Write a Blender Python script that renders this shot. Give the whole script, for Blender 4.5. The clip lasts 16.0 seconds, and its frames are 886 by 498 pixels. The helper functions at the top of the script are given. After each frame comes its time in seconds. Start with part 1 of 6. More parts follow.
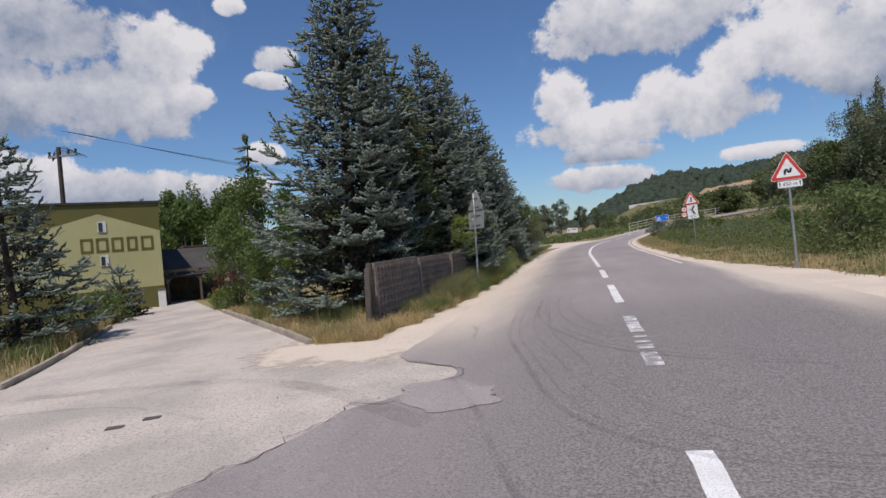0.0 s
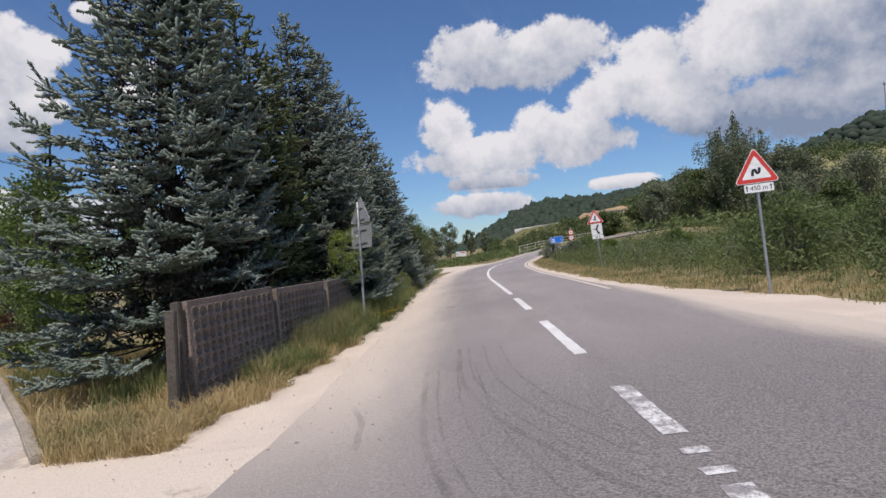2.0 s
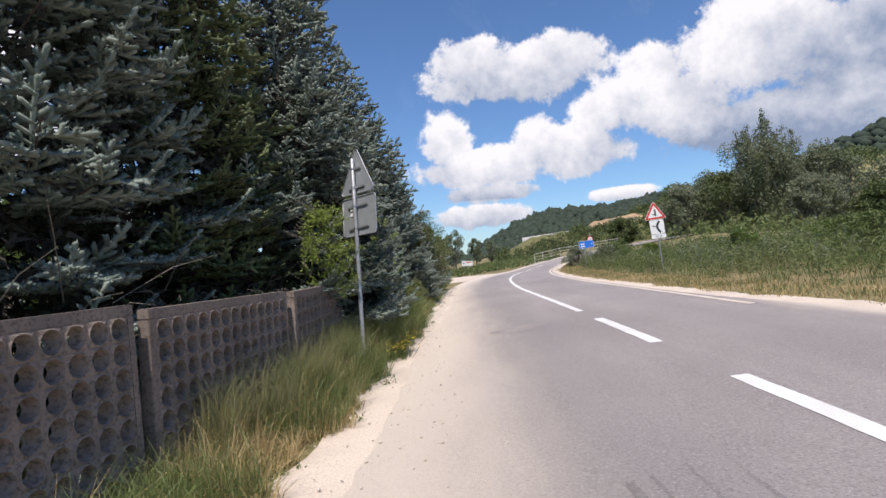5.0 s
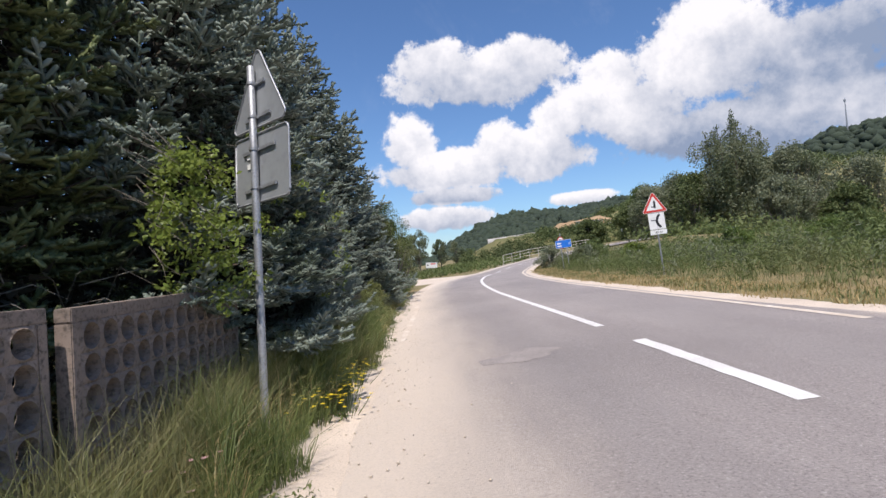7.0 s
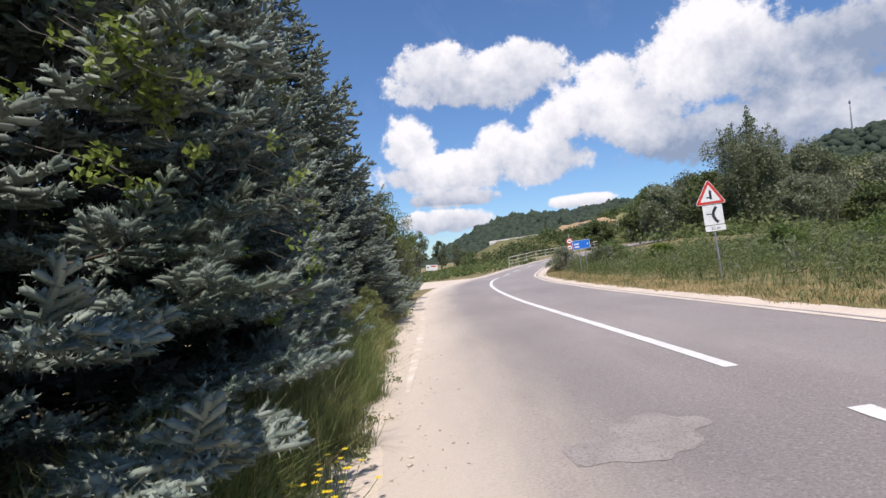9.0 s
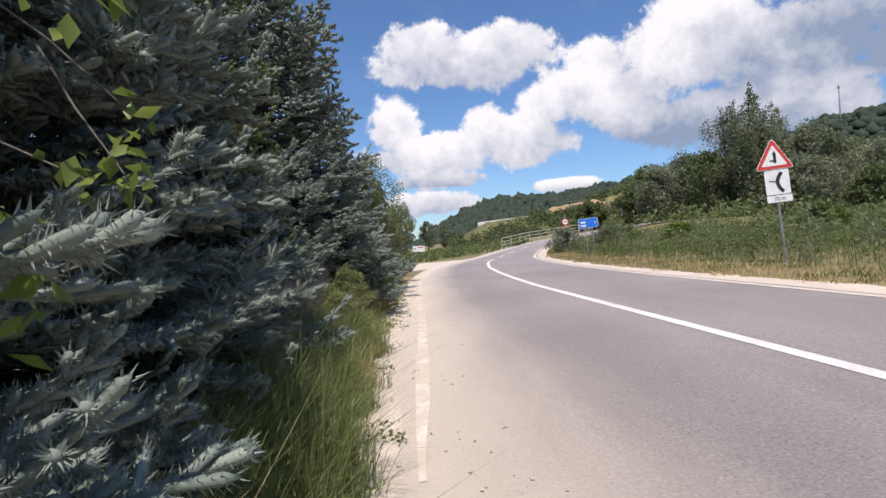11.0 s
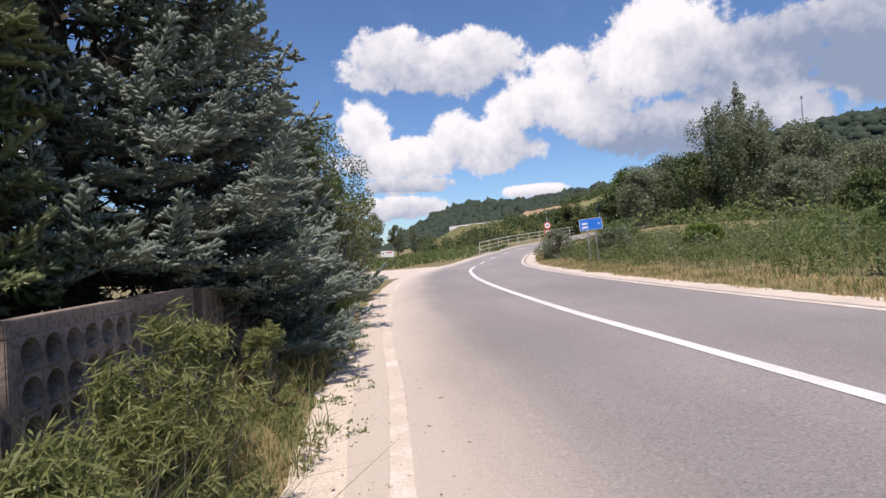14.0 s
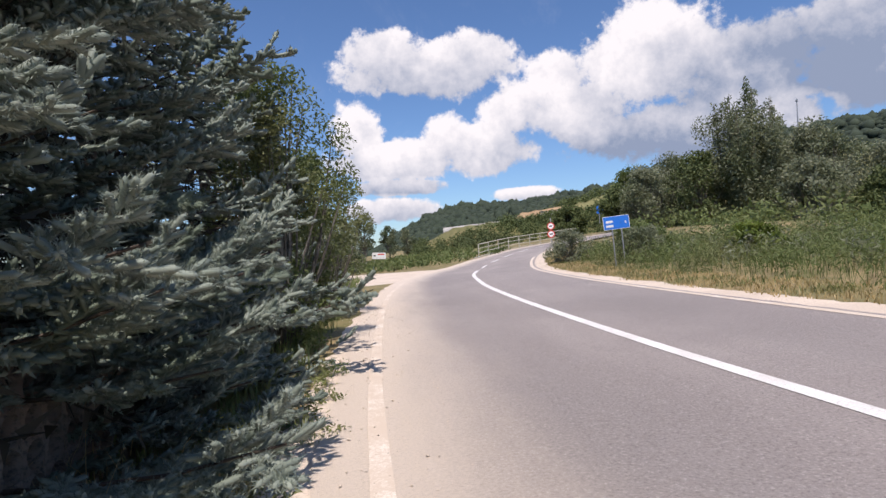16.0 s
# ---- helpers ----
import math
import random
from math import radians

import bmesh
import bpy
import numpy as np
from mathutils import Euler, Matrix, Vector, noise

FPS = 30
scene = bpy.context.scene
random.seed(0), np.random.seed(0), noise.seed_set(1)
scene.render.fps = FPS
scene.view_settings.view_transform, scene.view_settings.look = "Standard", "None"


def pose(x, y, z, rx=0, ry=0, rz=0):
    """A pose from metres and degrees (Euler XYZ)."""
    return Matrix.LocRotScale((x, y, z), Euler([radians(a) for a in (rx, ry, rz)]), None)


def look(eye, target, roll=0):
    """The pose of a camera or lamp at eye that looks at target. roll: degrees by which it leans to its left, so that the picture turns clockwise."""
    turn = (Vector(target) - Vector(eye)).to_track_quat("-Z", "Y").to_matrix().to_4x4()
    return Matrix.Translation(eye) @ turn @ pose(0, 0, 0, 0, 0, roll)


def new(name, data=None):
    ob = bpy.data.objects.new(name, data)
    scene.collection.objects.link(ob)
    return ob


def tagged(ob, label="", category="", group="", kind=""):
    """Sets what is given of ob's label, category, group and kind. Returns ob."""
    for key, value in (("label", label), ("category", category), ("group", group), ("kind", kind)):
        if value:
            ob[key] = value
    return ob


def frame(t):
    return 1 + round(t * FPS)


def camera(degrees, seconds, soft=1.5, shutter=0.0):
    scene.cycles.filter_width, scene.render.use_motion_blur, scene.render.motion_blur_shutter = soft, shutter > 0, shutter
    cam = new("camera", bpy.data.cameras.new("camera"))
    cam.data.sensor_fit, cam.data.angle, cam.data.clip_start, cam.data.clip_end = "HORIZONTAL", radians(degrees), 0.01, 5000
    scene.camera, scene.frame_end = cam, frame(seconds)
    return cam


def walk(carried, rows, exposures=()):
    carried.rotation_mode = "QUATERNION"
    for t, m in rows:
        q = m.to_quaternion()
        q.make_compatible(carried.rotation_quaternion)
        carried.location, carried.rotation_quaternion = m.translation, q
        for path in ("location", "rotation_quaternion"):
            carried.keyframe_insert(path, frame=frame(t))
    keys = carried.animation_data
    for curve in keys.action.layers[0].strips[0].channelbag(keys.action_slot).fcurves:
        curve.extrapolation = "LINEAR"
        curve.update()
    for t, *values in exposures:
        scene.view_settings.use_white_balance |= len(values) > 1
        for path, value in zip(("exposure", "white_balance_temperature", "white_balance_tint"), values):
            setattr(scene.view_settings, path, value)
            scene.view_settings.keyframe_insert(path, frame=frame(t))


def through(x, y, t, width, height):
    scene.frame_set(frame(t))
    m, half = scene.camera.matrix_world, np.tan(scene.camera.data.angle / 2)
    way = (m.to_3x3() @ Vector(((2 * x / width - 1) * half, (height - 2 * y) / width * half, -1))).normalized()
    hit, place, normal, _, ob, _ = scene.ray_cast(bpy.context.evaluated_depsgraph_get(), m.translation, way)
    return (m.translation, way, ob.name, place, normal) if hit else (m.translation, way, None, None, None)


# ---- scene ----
cam = camera(78.0, 16.0)
PATH = [
    (0, (2.165, -3.462, 1.738), (1.673, -1.524, 1.695), -4.3),
    (0.5, (1.881, -2.33, 1.729), (1.483, -0.371, 1.692), -4.9),
    (1, (1.616, -1.114, 1.695), (1.358, 0.87, 1.677), -5.4),
    (1.5, (1.458, -0.067, 1.664), (1.288, 1.925, 1.663), -5.5),
    (2, (1.347, 1.061, 1.633), (1.267, 3.059, 1.648), -4.7),
    (2.5, (1.28, 1.988, 1.583), (1.162, 3.984, 1.63), -5.0),
    (3, (1.119, 3.106, 1.541), (0.935, 5.097, 1.587), -4.0),
    (5.5, (0.098, 8.018, 1.343), (0.065, 10.017, 1.399), -5.0),
    (6, (0.045, 8.985, 1.318), (0.06, 10.985, 1.37), -5.1),
    (6.5, (0.009, 9.888, 1.311), (0.066, 11.887, 1.371), -4.7),
    (7, (0.007, 10.848, 1.278), (0.064, 12.846, 1.332), -4.5),
    (7.5, (-0.059, 11.796, 1.295), (-0.001, 13.795, 1.326), -4.1),
    (8, (-0.124, 12.718, 1.277), (-0.095, 14.718, 1.292), -4.5),
    (8.5, (-0.186, 13.585, 1.273), (-0.147, 15.584, 1.319), -3.5),
    (9, (-0.279, 14.372, 1.285), (-0.216, 16.37, 1.348), -4.3),
    (9.5, (-0.27, 15.45, 1.237), (-0.184, 17.446, 1.315), -3.7),
    (10, (-0.362, 16.267, 1.199), (-0.266, 18.265, 1.221), -3.8),
    (12.5, (-0.722, 20.048, 1.151), (-0.547, 22.04, 1.137), -2.7),
    (13, (-0.693, 20.967, 1.168), (-0.468, 22.954, 1.171), -2.9),
    (13.5, (-0.594, 21.772, 1.194), (-0.353, 23.758, 1.211), -3.1),
    (14, (-0.551, 22.813, 1.18), (-0.323, 24.8, 1.186), -3.5),
    (14.5, (-0.558, 23.757, 1.202), (-0.377, 25.749, 1.187), -3.6),
    (15, (-0.536, 24.615, 1.192), (-0.392, 26.61, 1.18), -3.6),
    (15.5, (-0.527, 25.578, 1.186), (-0.335, 27.569, 1.18), -4.2),
    (16, (-0.484, 26.464, 1.186), (-0.226, 28.447, 1.198), -3.2),
]
walk(cam, [(t, look(eye, aim, roll)) for t, eye, aim, roll in PATH], ((0.0, -0.06, 6500, 16), (1.5, 0.0, 6500, 16), (3.0, 0.15, 6500, 16), (5.5, 0.4, 6500, 16), (10.0, 0.4, 6500, 16), (12.5, 0.37, 6650, 19), (16.0, 0.37, 6650, 19)))
SKY, CLOUD, SUN = 0.087, 0.76, 3.9

# ---- world, sun ----
SUN_AZ, SUN_EL = radians(-172.0), radians(63.0)   # azimuth from +y towards +x
world = bpy.data.worlds.new("world")
scene.world = world
world.use_nodes = True
WT = world.node_tree
WT.nodes.clear()


def nd(tree, kind, **props):
    node = tree.nodes.new(kind)
    for key, value in props.items():
        if key == "operation":
            node.operation = value
        elif key == "blend_type":
            node.blend_type = value
        elif key == "data_type":
            node.data_type = value
    return node


def math_node(tree, op, a, b=None, c=None, clamp=False):
    node = tree.nodes.new("ShaderNodeMath")
    node.operation, node.use_clamp = op, clamp
    for n, v in enumerate((a, b, c)):
        if v is None:
            continue
        if isinstance(v, (int, float)):
            node.inputs[n].default_value = v
        else:
            tree.links.new(v, node.inputs[n])
    return node.outputs[0]


def mix_rgb(tree, fac, a, b, mode="MIX"):
    node = tree.nodes.new("ShaderNodeMix")
    node.data_type, node.blend_type = "RGBA", mode
    for sock, v in ((node.inputs[0], fac), (node.inputs[6], a), (node.inputs[7], b)):
        if isinstance(v, (int, float)):
            sock.default_value = v
        elif isinstance(v, tuple):
            sock.default_value = (*v, 1.0) if len(v) == 3 else v
        else:
            tree.links.new(v, sock)
    return node.outputs[2]


def ramp_val(tree, v, lo, hi, a=0.0, b=1.0, smooth=True):
    node = tree.nodes.new("ShaderNodeMapRange")
    node.interpolation_type = "SMOOTHSTEP" if smooth else "LINEAR"
    tree.links.new(v, node.inputs[0])
    for n, x in ((1, lo), (2, hi), (3, a), (4, b)):
        node.inputs[n].default_value = x
    return node.outputs[0]


def noise_val(tree, vec, scale, detail=3.0, rough=0.55, dist=0.0):
    node = tree.nodes.new("ShaderNodeTexNoise")
    if vec is not None:
        tree.links.new(vec, node.inputs["Vector"])
    node.inputs["Scale"].default_value = scale
    node.inputs["Detail"].default_value = detail
    node.inputs["Roughness"].default_value = rough
    node.inputs["Distortion"].default_value = dist
    return node.outputs["Fac"]


sky = WT.nodes.new("ShaderNodeTexSky")
sky.sky_type, sky.sun_disc = "NISHITA", False
sky.sun_elevation, sky.sun_rotation = SUN_EL, SUN_AZ
sky.air_density, sky.dust_density, sky.ozone_density = 1.0, 0.3, 4.0
coord = WT.nodes.new("ShaderNodeTexCoord").outputs["Generated"]
sep = WT.nodes.new("ShaderNodeSeparateXYZ")
WT.links.new(coord, sep.inputs[0])
sx, sy, sz = sep.outputs
az = math_node(WT, "MULTIPLY", math_node(WT, "ARCTAN2", sx, sy), 57.2958)
el = math_node(WT, "MULTIPLY", math_node(WT, "ARCSINE", sz), 57.2958)
# warp the bearings a little, so that the cloud outlines billow
big = noise_val(WT, coord, 13.0, 7.0, 0.6)
fine = noise_val(WT, coord, 38.0, 6.0, 0.65)
lump = math_node(WT, "ADD", math_node(WT, "MULTIPLY", big, 0.75), math_node(WT, "MULTIPLY", fine, 0.35))
# cumulus heaps: bearing, height, half width, half height (degrees), greyness
HEAPS = (
    (2.3, 20.2, 4.3, 2.6, 0.2), (6.9, 18.3, 9.0, 2.6, 0.3), (11.8, 19.8, 4.0, 2.4, 0.2), (-1.0, 12.3, 2.9, 3.2, 0.05),
    (2.6, 9.6, 7.4, 2.1, 0.15), (8.7, 11.4, 2.8, 2.6, 0.1), (12.7, 10.6, 5.6, 2.6, 0.2), (15.9, 13.9, 3.6, 3.0, 0.1),
    (20.6, 16.8, 3.6, 2.8, 0.0), (22.4, 13.4, 6.4, 3.3, 0.2), (28.8, 17.5, 7.5, 4.6, 0.1), (37.5, 15.6, 8.5, 3.6, 0.82),
    (35.0, 11.0, 4.2, 1.9, 0.25), (39.5, 10.2, 4.0, 1.9, 0.1), (3.0, 7.0, 4.8, 0.9, 0.5), (2.0, 4.7, 5.0, 1.3, 0.3),
    (16.3, 5.6, 3.4, 0.7, 0.1), (31.0, 10.2, 9.5, 3.2, 0.78), (47.0, 15.0, 8.0, 5.0, 0.82), (36.0, 12.5, 6.0, 2.6, 0.75), (-49.6, 19.5, 9.0, 3.2, 0.6),
    (-43.3, 14.5, 6.9, 4.0, 0.35), (-39.7, 18.8, 3.6, 2.5, 0.0), (-37.4, 14.6, 2.0, 1.4, 0.0), (-33.7, 22.8, 1.5, 0.8, 0.0),
    (-29.6, 18.5, 2.6, 1.2, 0.2), (-31.7, 9.6, 2.2, 1.2, 0.0), (-44.0, 6.4, 8.0, 2.0, 0.4), (-52.0, 14.2, 4.0, 4.0, 0.5),
    (-30.8, 16.4, 2.3, 0.8, 0.2), (-36.0, 6.0, 6.0, 1.6, 0.3), (-55.0, 8.0, 7.0, 2.0, 0.2), (26.0, 10.5, 5.0, 2.6, 0.6),
)
dens, grey, wsum = None, None, None
for a0, e0, ra, re, g in HEAPS:
    u = math_node(WT, "DIVIDE", math_node(WT, "SUBTRACT", az, a0), ra * 1.07)
    v = math_node(WT, "DIVIDE", math_node(WT, "SUBTRACT", el, e0), re * 1.07)
    rr = math_node(WT, "ADD", math_node(WT, "MULTIPLY", u, u), math_node(WT, "MULTIPLY", v, v))
    one = math_node(WT, "SUBTRACT", 1.0, rr)
    w = math_node(WT, "MAXIMUM", math_node(WT, "ADD", one, 0.6), 0.0)
    shade = math_node(WT, "MULTIPLY", w, math_node(WT, "SUBTRACT", g + 0.22, math_node(WT, "MULTIPLY", v, 0.42)))
    dens = one if dens is None else math_node(WT, "SMOOTH_MAX", dens, one, 0.12)
    grey = shade if grey is None else math_node(WT, "ADD", grey, shade)
    wsum = w if wsum is None else math_node(WT, "ADD", wsum, w)
# scattered cumulus over the rest of the sky
rest = math_node(WT, "SUBTRACT", math_node(WT, "MULTIPLY", noise_val(WT, coord, 2.6, 2.0), 3.2), 2.0)
away = math_node(WT, "MULTIPLY", ramp_val(WT, math_node(WT, "ABSOLUTE", math_node(WT, "ADD", az, 2.0)), 55.0, 75.0), ramp_val(WT, el, 0.0, 8.0))
dens = math_node(WT, "MAXIMUM", dens, math_node(WT, "SUBTRACT", math_node(WT, "MULTIPLY", rest, away), math_node(WT, "SUBTRACT", 1.0, away)))
mask = ramp_val(WT, math_node(WT, "ADD", dens, math_node(WT, "MULTIPLY", math_node(WT, "SUBTRACT", lump, 0.55), 3.6)), -0.05, 0.42)
veil = math_node(WT, "MULTIPLY", ramp_val(WT, noise_val(WT, coord, 5.0, 6.0, 0.7, 0.6), 0.55, 0.85), 0.10)
mask = math_node(WT, "MAXIMUM", mask, veil)
greyness = math_node(WT, "DIVIDE", grey, math_node(WT, "ADD", wsum, 0.05))
greyness = math_node(WT, "ADD", greyness, math_node(WT, "MULTIPLY", math_node(WT, "SUBTRACT", 0.5, lump), 1.9), clamp=True)
cloud_col = mix_rgb(WT, greyness, (0.98, 0.99, 1.0), (0.29, 0.37, 0.51))
bg_sky = WT.nodes.new("ShaderNodeBackground")
WT.links.new(mix_rgb(WT, 1.0, sky.outputs[0], (0.80, 1.0, 1.17), "MULTIPLY"), bg_sky.inputs[0])
bg_sky.inputs[1].default_value = SKY
bg_cloud = WT.nodes.new("ShaderNodeBackground")
WT.links.new(cloud_col, bg_cloud.inputs[0])
bg_cloud.inputs[1].default_value = CLOUD
mixw = WT.nodes.new("ShaderNodeMixShader")
WT.links.new(mask, mixw.inputs[0])
WT.links.new(bg_sky.outputs[0], mixw.inputs[1])
WT.links.new(bg_cloud.outputs[0], mixw.inputs[2])
outw = WT.nodes.new("ShaderNodeOutputWorld")
WT.links.new(mixw.outputs[0], outw.inputs[0])

sun = new("sun", bpy.data.lights.new("sun", "SUN"))
sun.data.energy, sun.data.angle, sun.data.color = SUN, radians(0.6), (1.0, 0.95, 0.87)
to_sun = Vector((math.sin(SUN_AZ) * math.cos(SUN_EL), math.cos(SUN_AZ) * math.cos(SUN_EL), math.sin(SUN_EL)))
sun.matrix_world = look(to_sun * 100, (0, 0, 0))


# ---- materials ----
def material(name, build):
    m = bpy.data.materials.new(name)
    m.use_nodes = True
    tree = m.node_tree
    bsdf = tree.nodes["Principled BSDF"]
    build(tree, bsdf)
    return m


def position(tree):
    return tree.nodes.new("ShaderNodeNewGeometry").outputs["Position"]


def bump(tree, bsdf, height, strength, dist=0.01):
    node = tree.nodes.new("ShaderNodeBump")
    node.inputs["Strength"].default_value, node.inputs["Distance"].default_value = strength, dist
    tree.links.new(height, node.inputs["Height"])
    tree.links.new(node.outputs[0], bsdf.inputs["Normal"])


def rough_surface(name, a, b, c=None, big=0.6, small=40.0, rough=0.9, relief=0.4, metal=0.0, split=(0.35, 0.65), spec=0.3):
    """Two colours in large blotches, a third in fine grain."""
    def build(tree, bsdf):
        p = position(tree)
        n1, n2 = noise_val(tree, p, big, 5.0), noise_val(tree, p, small, 3.0, 0.65)
        col = mix_rgb(tree, ramp_val(tree, n1, *split), a, b)
        col = mix_rgb(tree, ramp_val(tree, n2, 0.45, 0.7), col, c or tuple(x * 0.75 for x in b))
        tree.links.new(col, bsdf.inputs["Base Color"])
        bsdf.inputs["Roughness"].default_value, bsdf.inputs["Metallic"].default_value = rough, metal
        bsdf.inputs["Specular IOR Level"].default_value = spec
        bump(tree, bsdf, n2, relief)
    return material(name, build)


def leaf_surface(name, a, b, old=None, through=0.35, rough=0.55, patch=0.8):
    """Leaves, needles or blades: each piece its own tone, with light passing through."""
    def build(tree, bsdf):
        rnd = tree.nodes.new("ShaderNodeNewGeometry").outputs["Random Per Island"]
        n = noise_val(tree, position(tree), patch, 3.0)
        col = mix_rgb(tree, rnd, a, b)
        if old:
            col = mix_rgb(tree, ramp_val(tree, n, 0.48, 0.68), col, old)
        tree.links.new(col, bsdf.inputs["Base Color"])
        bsdf.inputs["Roughness"].default_value = rough
        bsdf.inputs["Specular IOR Level"].default_value = 0.35
        if through:
            trans = tree.nodes.new("ShaderNodeBsdfTranslucent")
            tree.links.new(col, trans.inputs[0])
            mixs = tree.nodes.new("ShaderNodeMixShader")
            mixs.inputs[0].default_value = through
            tree.links.new(bsdf.outputs[0], mixs.inputs[1])
            tree.links.new(trans.outputs[0], mixs.inputs[2])
            tree.links.new(mixs.outputs[0], tree.nodes["Material Output"].inputs[0])
    return material(name, build)


def plain(name, col, rough=0.5, metal=0.0, wear=0.12):
    def build(tree, bsdf):
        p = position(tree)
        n = noise_val(tree, p, 6.0, 5.0, 0.65)
        tree.links.new(mix_rgb(tree, ramp_val(tree, n, 0.4, 0.8), col, tuple(x * (1 - wear * 2) + 0.02 for x in col)), bsdf.inputs["Base Color"])
        tree.links.new(ramp_val(tree, n, 0.2, 0.8, rough - 0.1, min(rough + 0.15, 1)), bsdf.inputs["Roughness"])
        bsdf.inputs["Metallic"].default_value = metal
    return material(name, build)


def asphalt_build(tree, bsdf):
    p = position(tree)
    lat = tree.nodes.new("ShaderNodeAttribute")
    lat.attribute_name = "lat"
    lat = lat.outputs["Fac"]
    sep = tree.nodes.new("ShaderNodeSeparateXYZ")
    tree.links.new(p, sep.inputs[0])
    y = sep.outputs[1]
    stretch = tree.nodes.new("ShaderNodeMapping")
    stretch.inputs["Scale"].default_value = (1.0, 0.22, 1.0)
    tree.links.new(p, stretch.inputs[0])
    blot, grain, pores = noise_val(tree, stretch.outputs[0], 0.9, 5.0, 0.6), noise_val(tree, p, 44.0, 4.0, 0.85), noise_val(tree, p, 190.0, 2.0, 0.7)
    wide = noise_val(tree, p, 0.16, 3.0)
    col = mix_rgb(tree, ramp_val(tree, blot, 0.3, 0.7), (0.275, 0.243, 0.23), (0.345, 0.307, 0.288))
    col = mix_rgb(tree, ramp_val(tree, wide, 0.4, 0.66), col, (0.255, 0.227, 0.216))
    col = mix_rgb(tree, math_node(tree, "MULTIPLY", ramp_val(tree, grain, 0.53, 0.67), 0.68), col, (0.52, 0.48, 0.45))
    col = mix_rgb(tree, math_node(tree, "MULTIPLY", ramp_val(tree, grain, 0.47, 0.37), 0.72), col, (0.14, 0.127, 0.122))
    # an older, darker course in the widened part by the driveway
    older = math_node(tree, "MULTIPLY", ramp_val(tree, math_node(tree, "ADD", y, math_node(tree, "MULTIPLY", wide, 6.0)), 13.5, 9.0), ramp_val(tree, lat, -2.6, -0.6))
    col = mix_rgb(tree, math_node(tree, "MULTIPLY", older, 0.75), col, mix_rgb(tree, ramp_val(tree, grain, 0.36, 0.64), (0.08, 0.075, 0.072), (0.34, 0.31, 0.29)))
    # wheel tracks, polished and darker
    track = math_node(tree, "MULTIPLY", ramp_val(tree, math_node(tree, "ABSOLUTE", math_node(tree, "SUBTRACT", math_node(tree, "ABSOLUTE", lat), 1.6)), 0.3, 1.0, 1.0, 0.0), ramp_val(tree, blot, 0.2, 0.75))
    col = mix_rgb(tree, math_node(tree, "MULTIPLY", track, 0.22), col, (0.17, 0.16, 0.16))
    # sand and dust blown over both edges
    wob = math_node(tree, "MULTIPLY", math_node(tree, "SUBTRACT", noise_val(tree, stretch.outputs[0], 1.5, 6.0, 0.65), 0.5), 1.0)
    left = math_node(tree, "ADD", lat, wob)
    dust = math_node(tree, "MAXIMUM", ramp_val(tree, left, -1.5, -3.4), ramp_val(tree, math_node(tree, "ADD", lat, wob), 2.75, 3.6))
    dust = math_node(tree, "MULTIPLY", dust, math_node(tree, "MULTIPLY", ramp_val(tree, grain, 0.25, 0.6, 0.75, 1.0), ramp_val(tree, y, 3.5, 9.0)))
    col = mix_rgb(tree, dust, col, (0.62, 0.53, 0.435))
    tree.links.new(col, bsdf.inputs["Base Color"])
    bsdf.inputs["Roughness"].default_value = 0.85
    bsdf.inputs["Specular IOR Level"].default_value = 0.3
    bump(tree, bsdf, math_node(tree, "ADD", grain, math_node(tree, "MULTIPLY", pores, 0.4)), 0.9, 0.012)


ASPHALT = material("asphalt", asphalt_build)
TAR = rough_surface("asphalt patch", (0.255, 0.227, 0.215), (0.29, 0.258, 0.242), (0.45, 0.41, 0.38), 1.2, 58.0, 0.85, 0.5)
PALE_TAR = rough_surface("pale asphalt patch", (0.33, 0.292, 0.272), (0.27, 0.24, 0.225), (0.18, 0.16, 0.15), 2.5, 50.0, 0.9, 0.4)
CRACK = rough_surface("broken asphalt edge", (0.07, 0.065, 0.06), (0.11, 0.10, 0.09), None, 2.0, 40.0)


def drift_build(tree, bsdf):
    p = position(tree)
    sep = tree.nodes.new("ShaderNodeSeparateXYZ")
    tree.links.new(p, sep.inputs[0])
    u = math_node(tree, "DIVIDE", math_node(tree, "ADD", sep.outputs[0], 1.9), 2.7)
    v = math_node(tree, "DIVIDE", math_node(tree, "SUBTRACT", sep.outputs[1], 6.4), 2.1)
    far = math_node(tree, "ADD", math_node(tree, "MULTIPLY", u, u), math_node(tree, "MULTIPLY", v, v))
    n, fine = noise_val(tree, p, 1.6, 6.0, 0.65), noise_val(tree, p, 50.0, 3.0, 0.7)
    edge = math_node(tree, "ADD", far, math_node(tree, "MULTIPLY", math_node(tree, "SUBTRACT", n, 0.5), 2.0))
    tree.links.new(ramp_val(tree, edge, 0.95, 0.35), bsdf.inputs["Alpha"])
    tree.links.new(mix_rgb(tree, ramp_val(tree, fine, 0.4, 0.7), (0.64, 0.545, 0.44), (0.5, 0.42, 0.335)), bsdf.inputs["Base Color"])
    bsdf.inputs["Roughness"].default_value = 0.95
    bump(tree, bsdf, fine, 0.35)


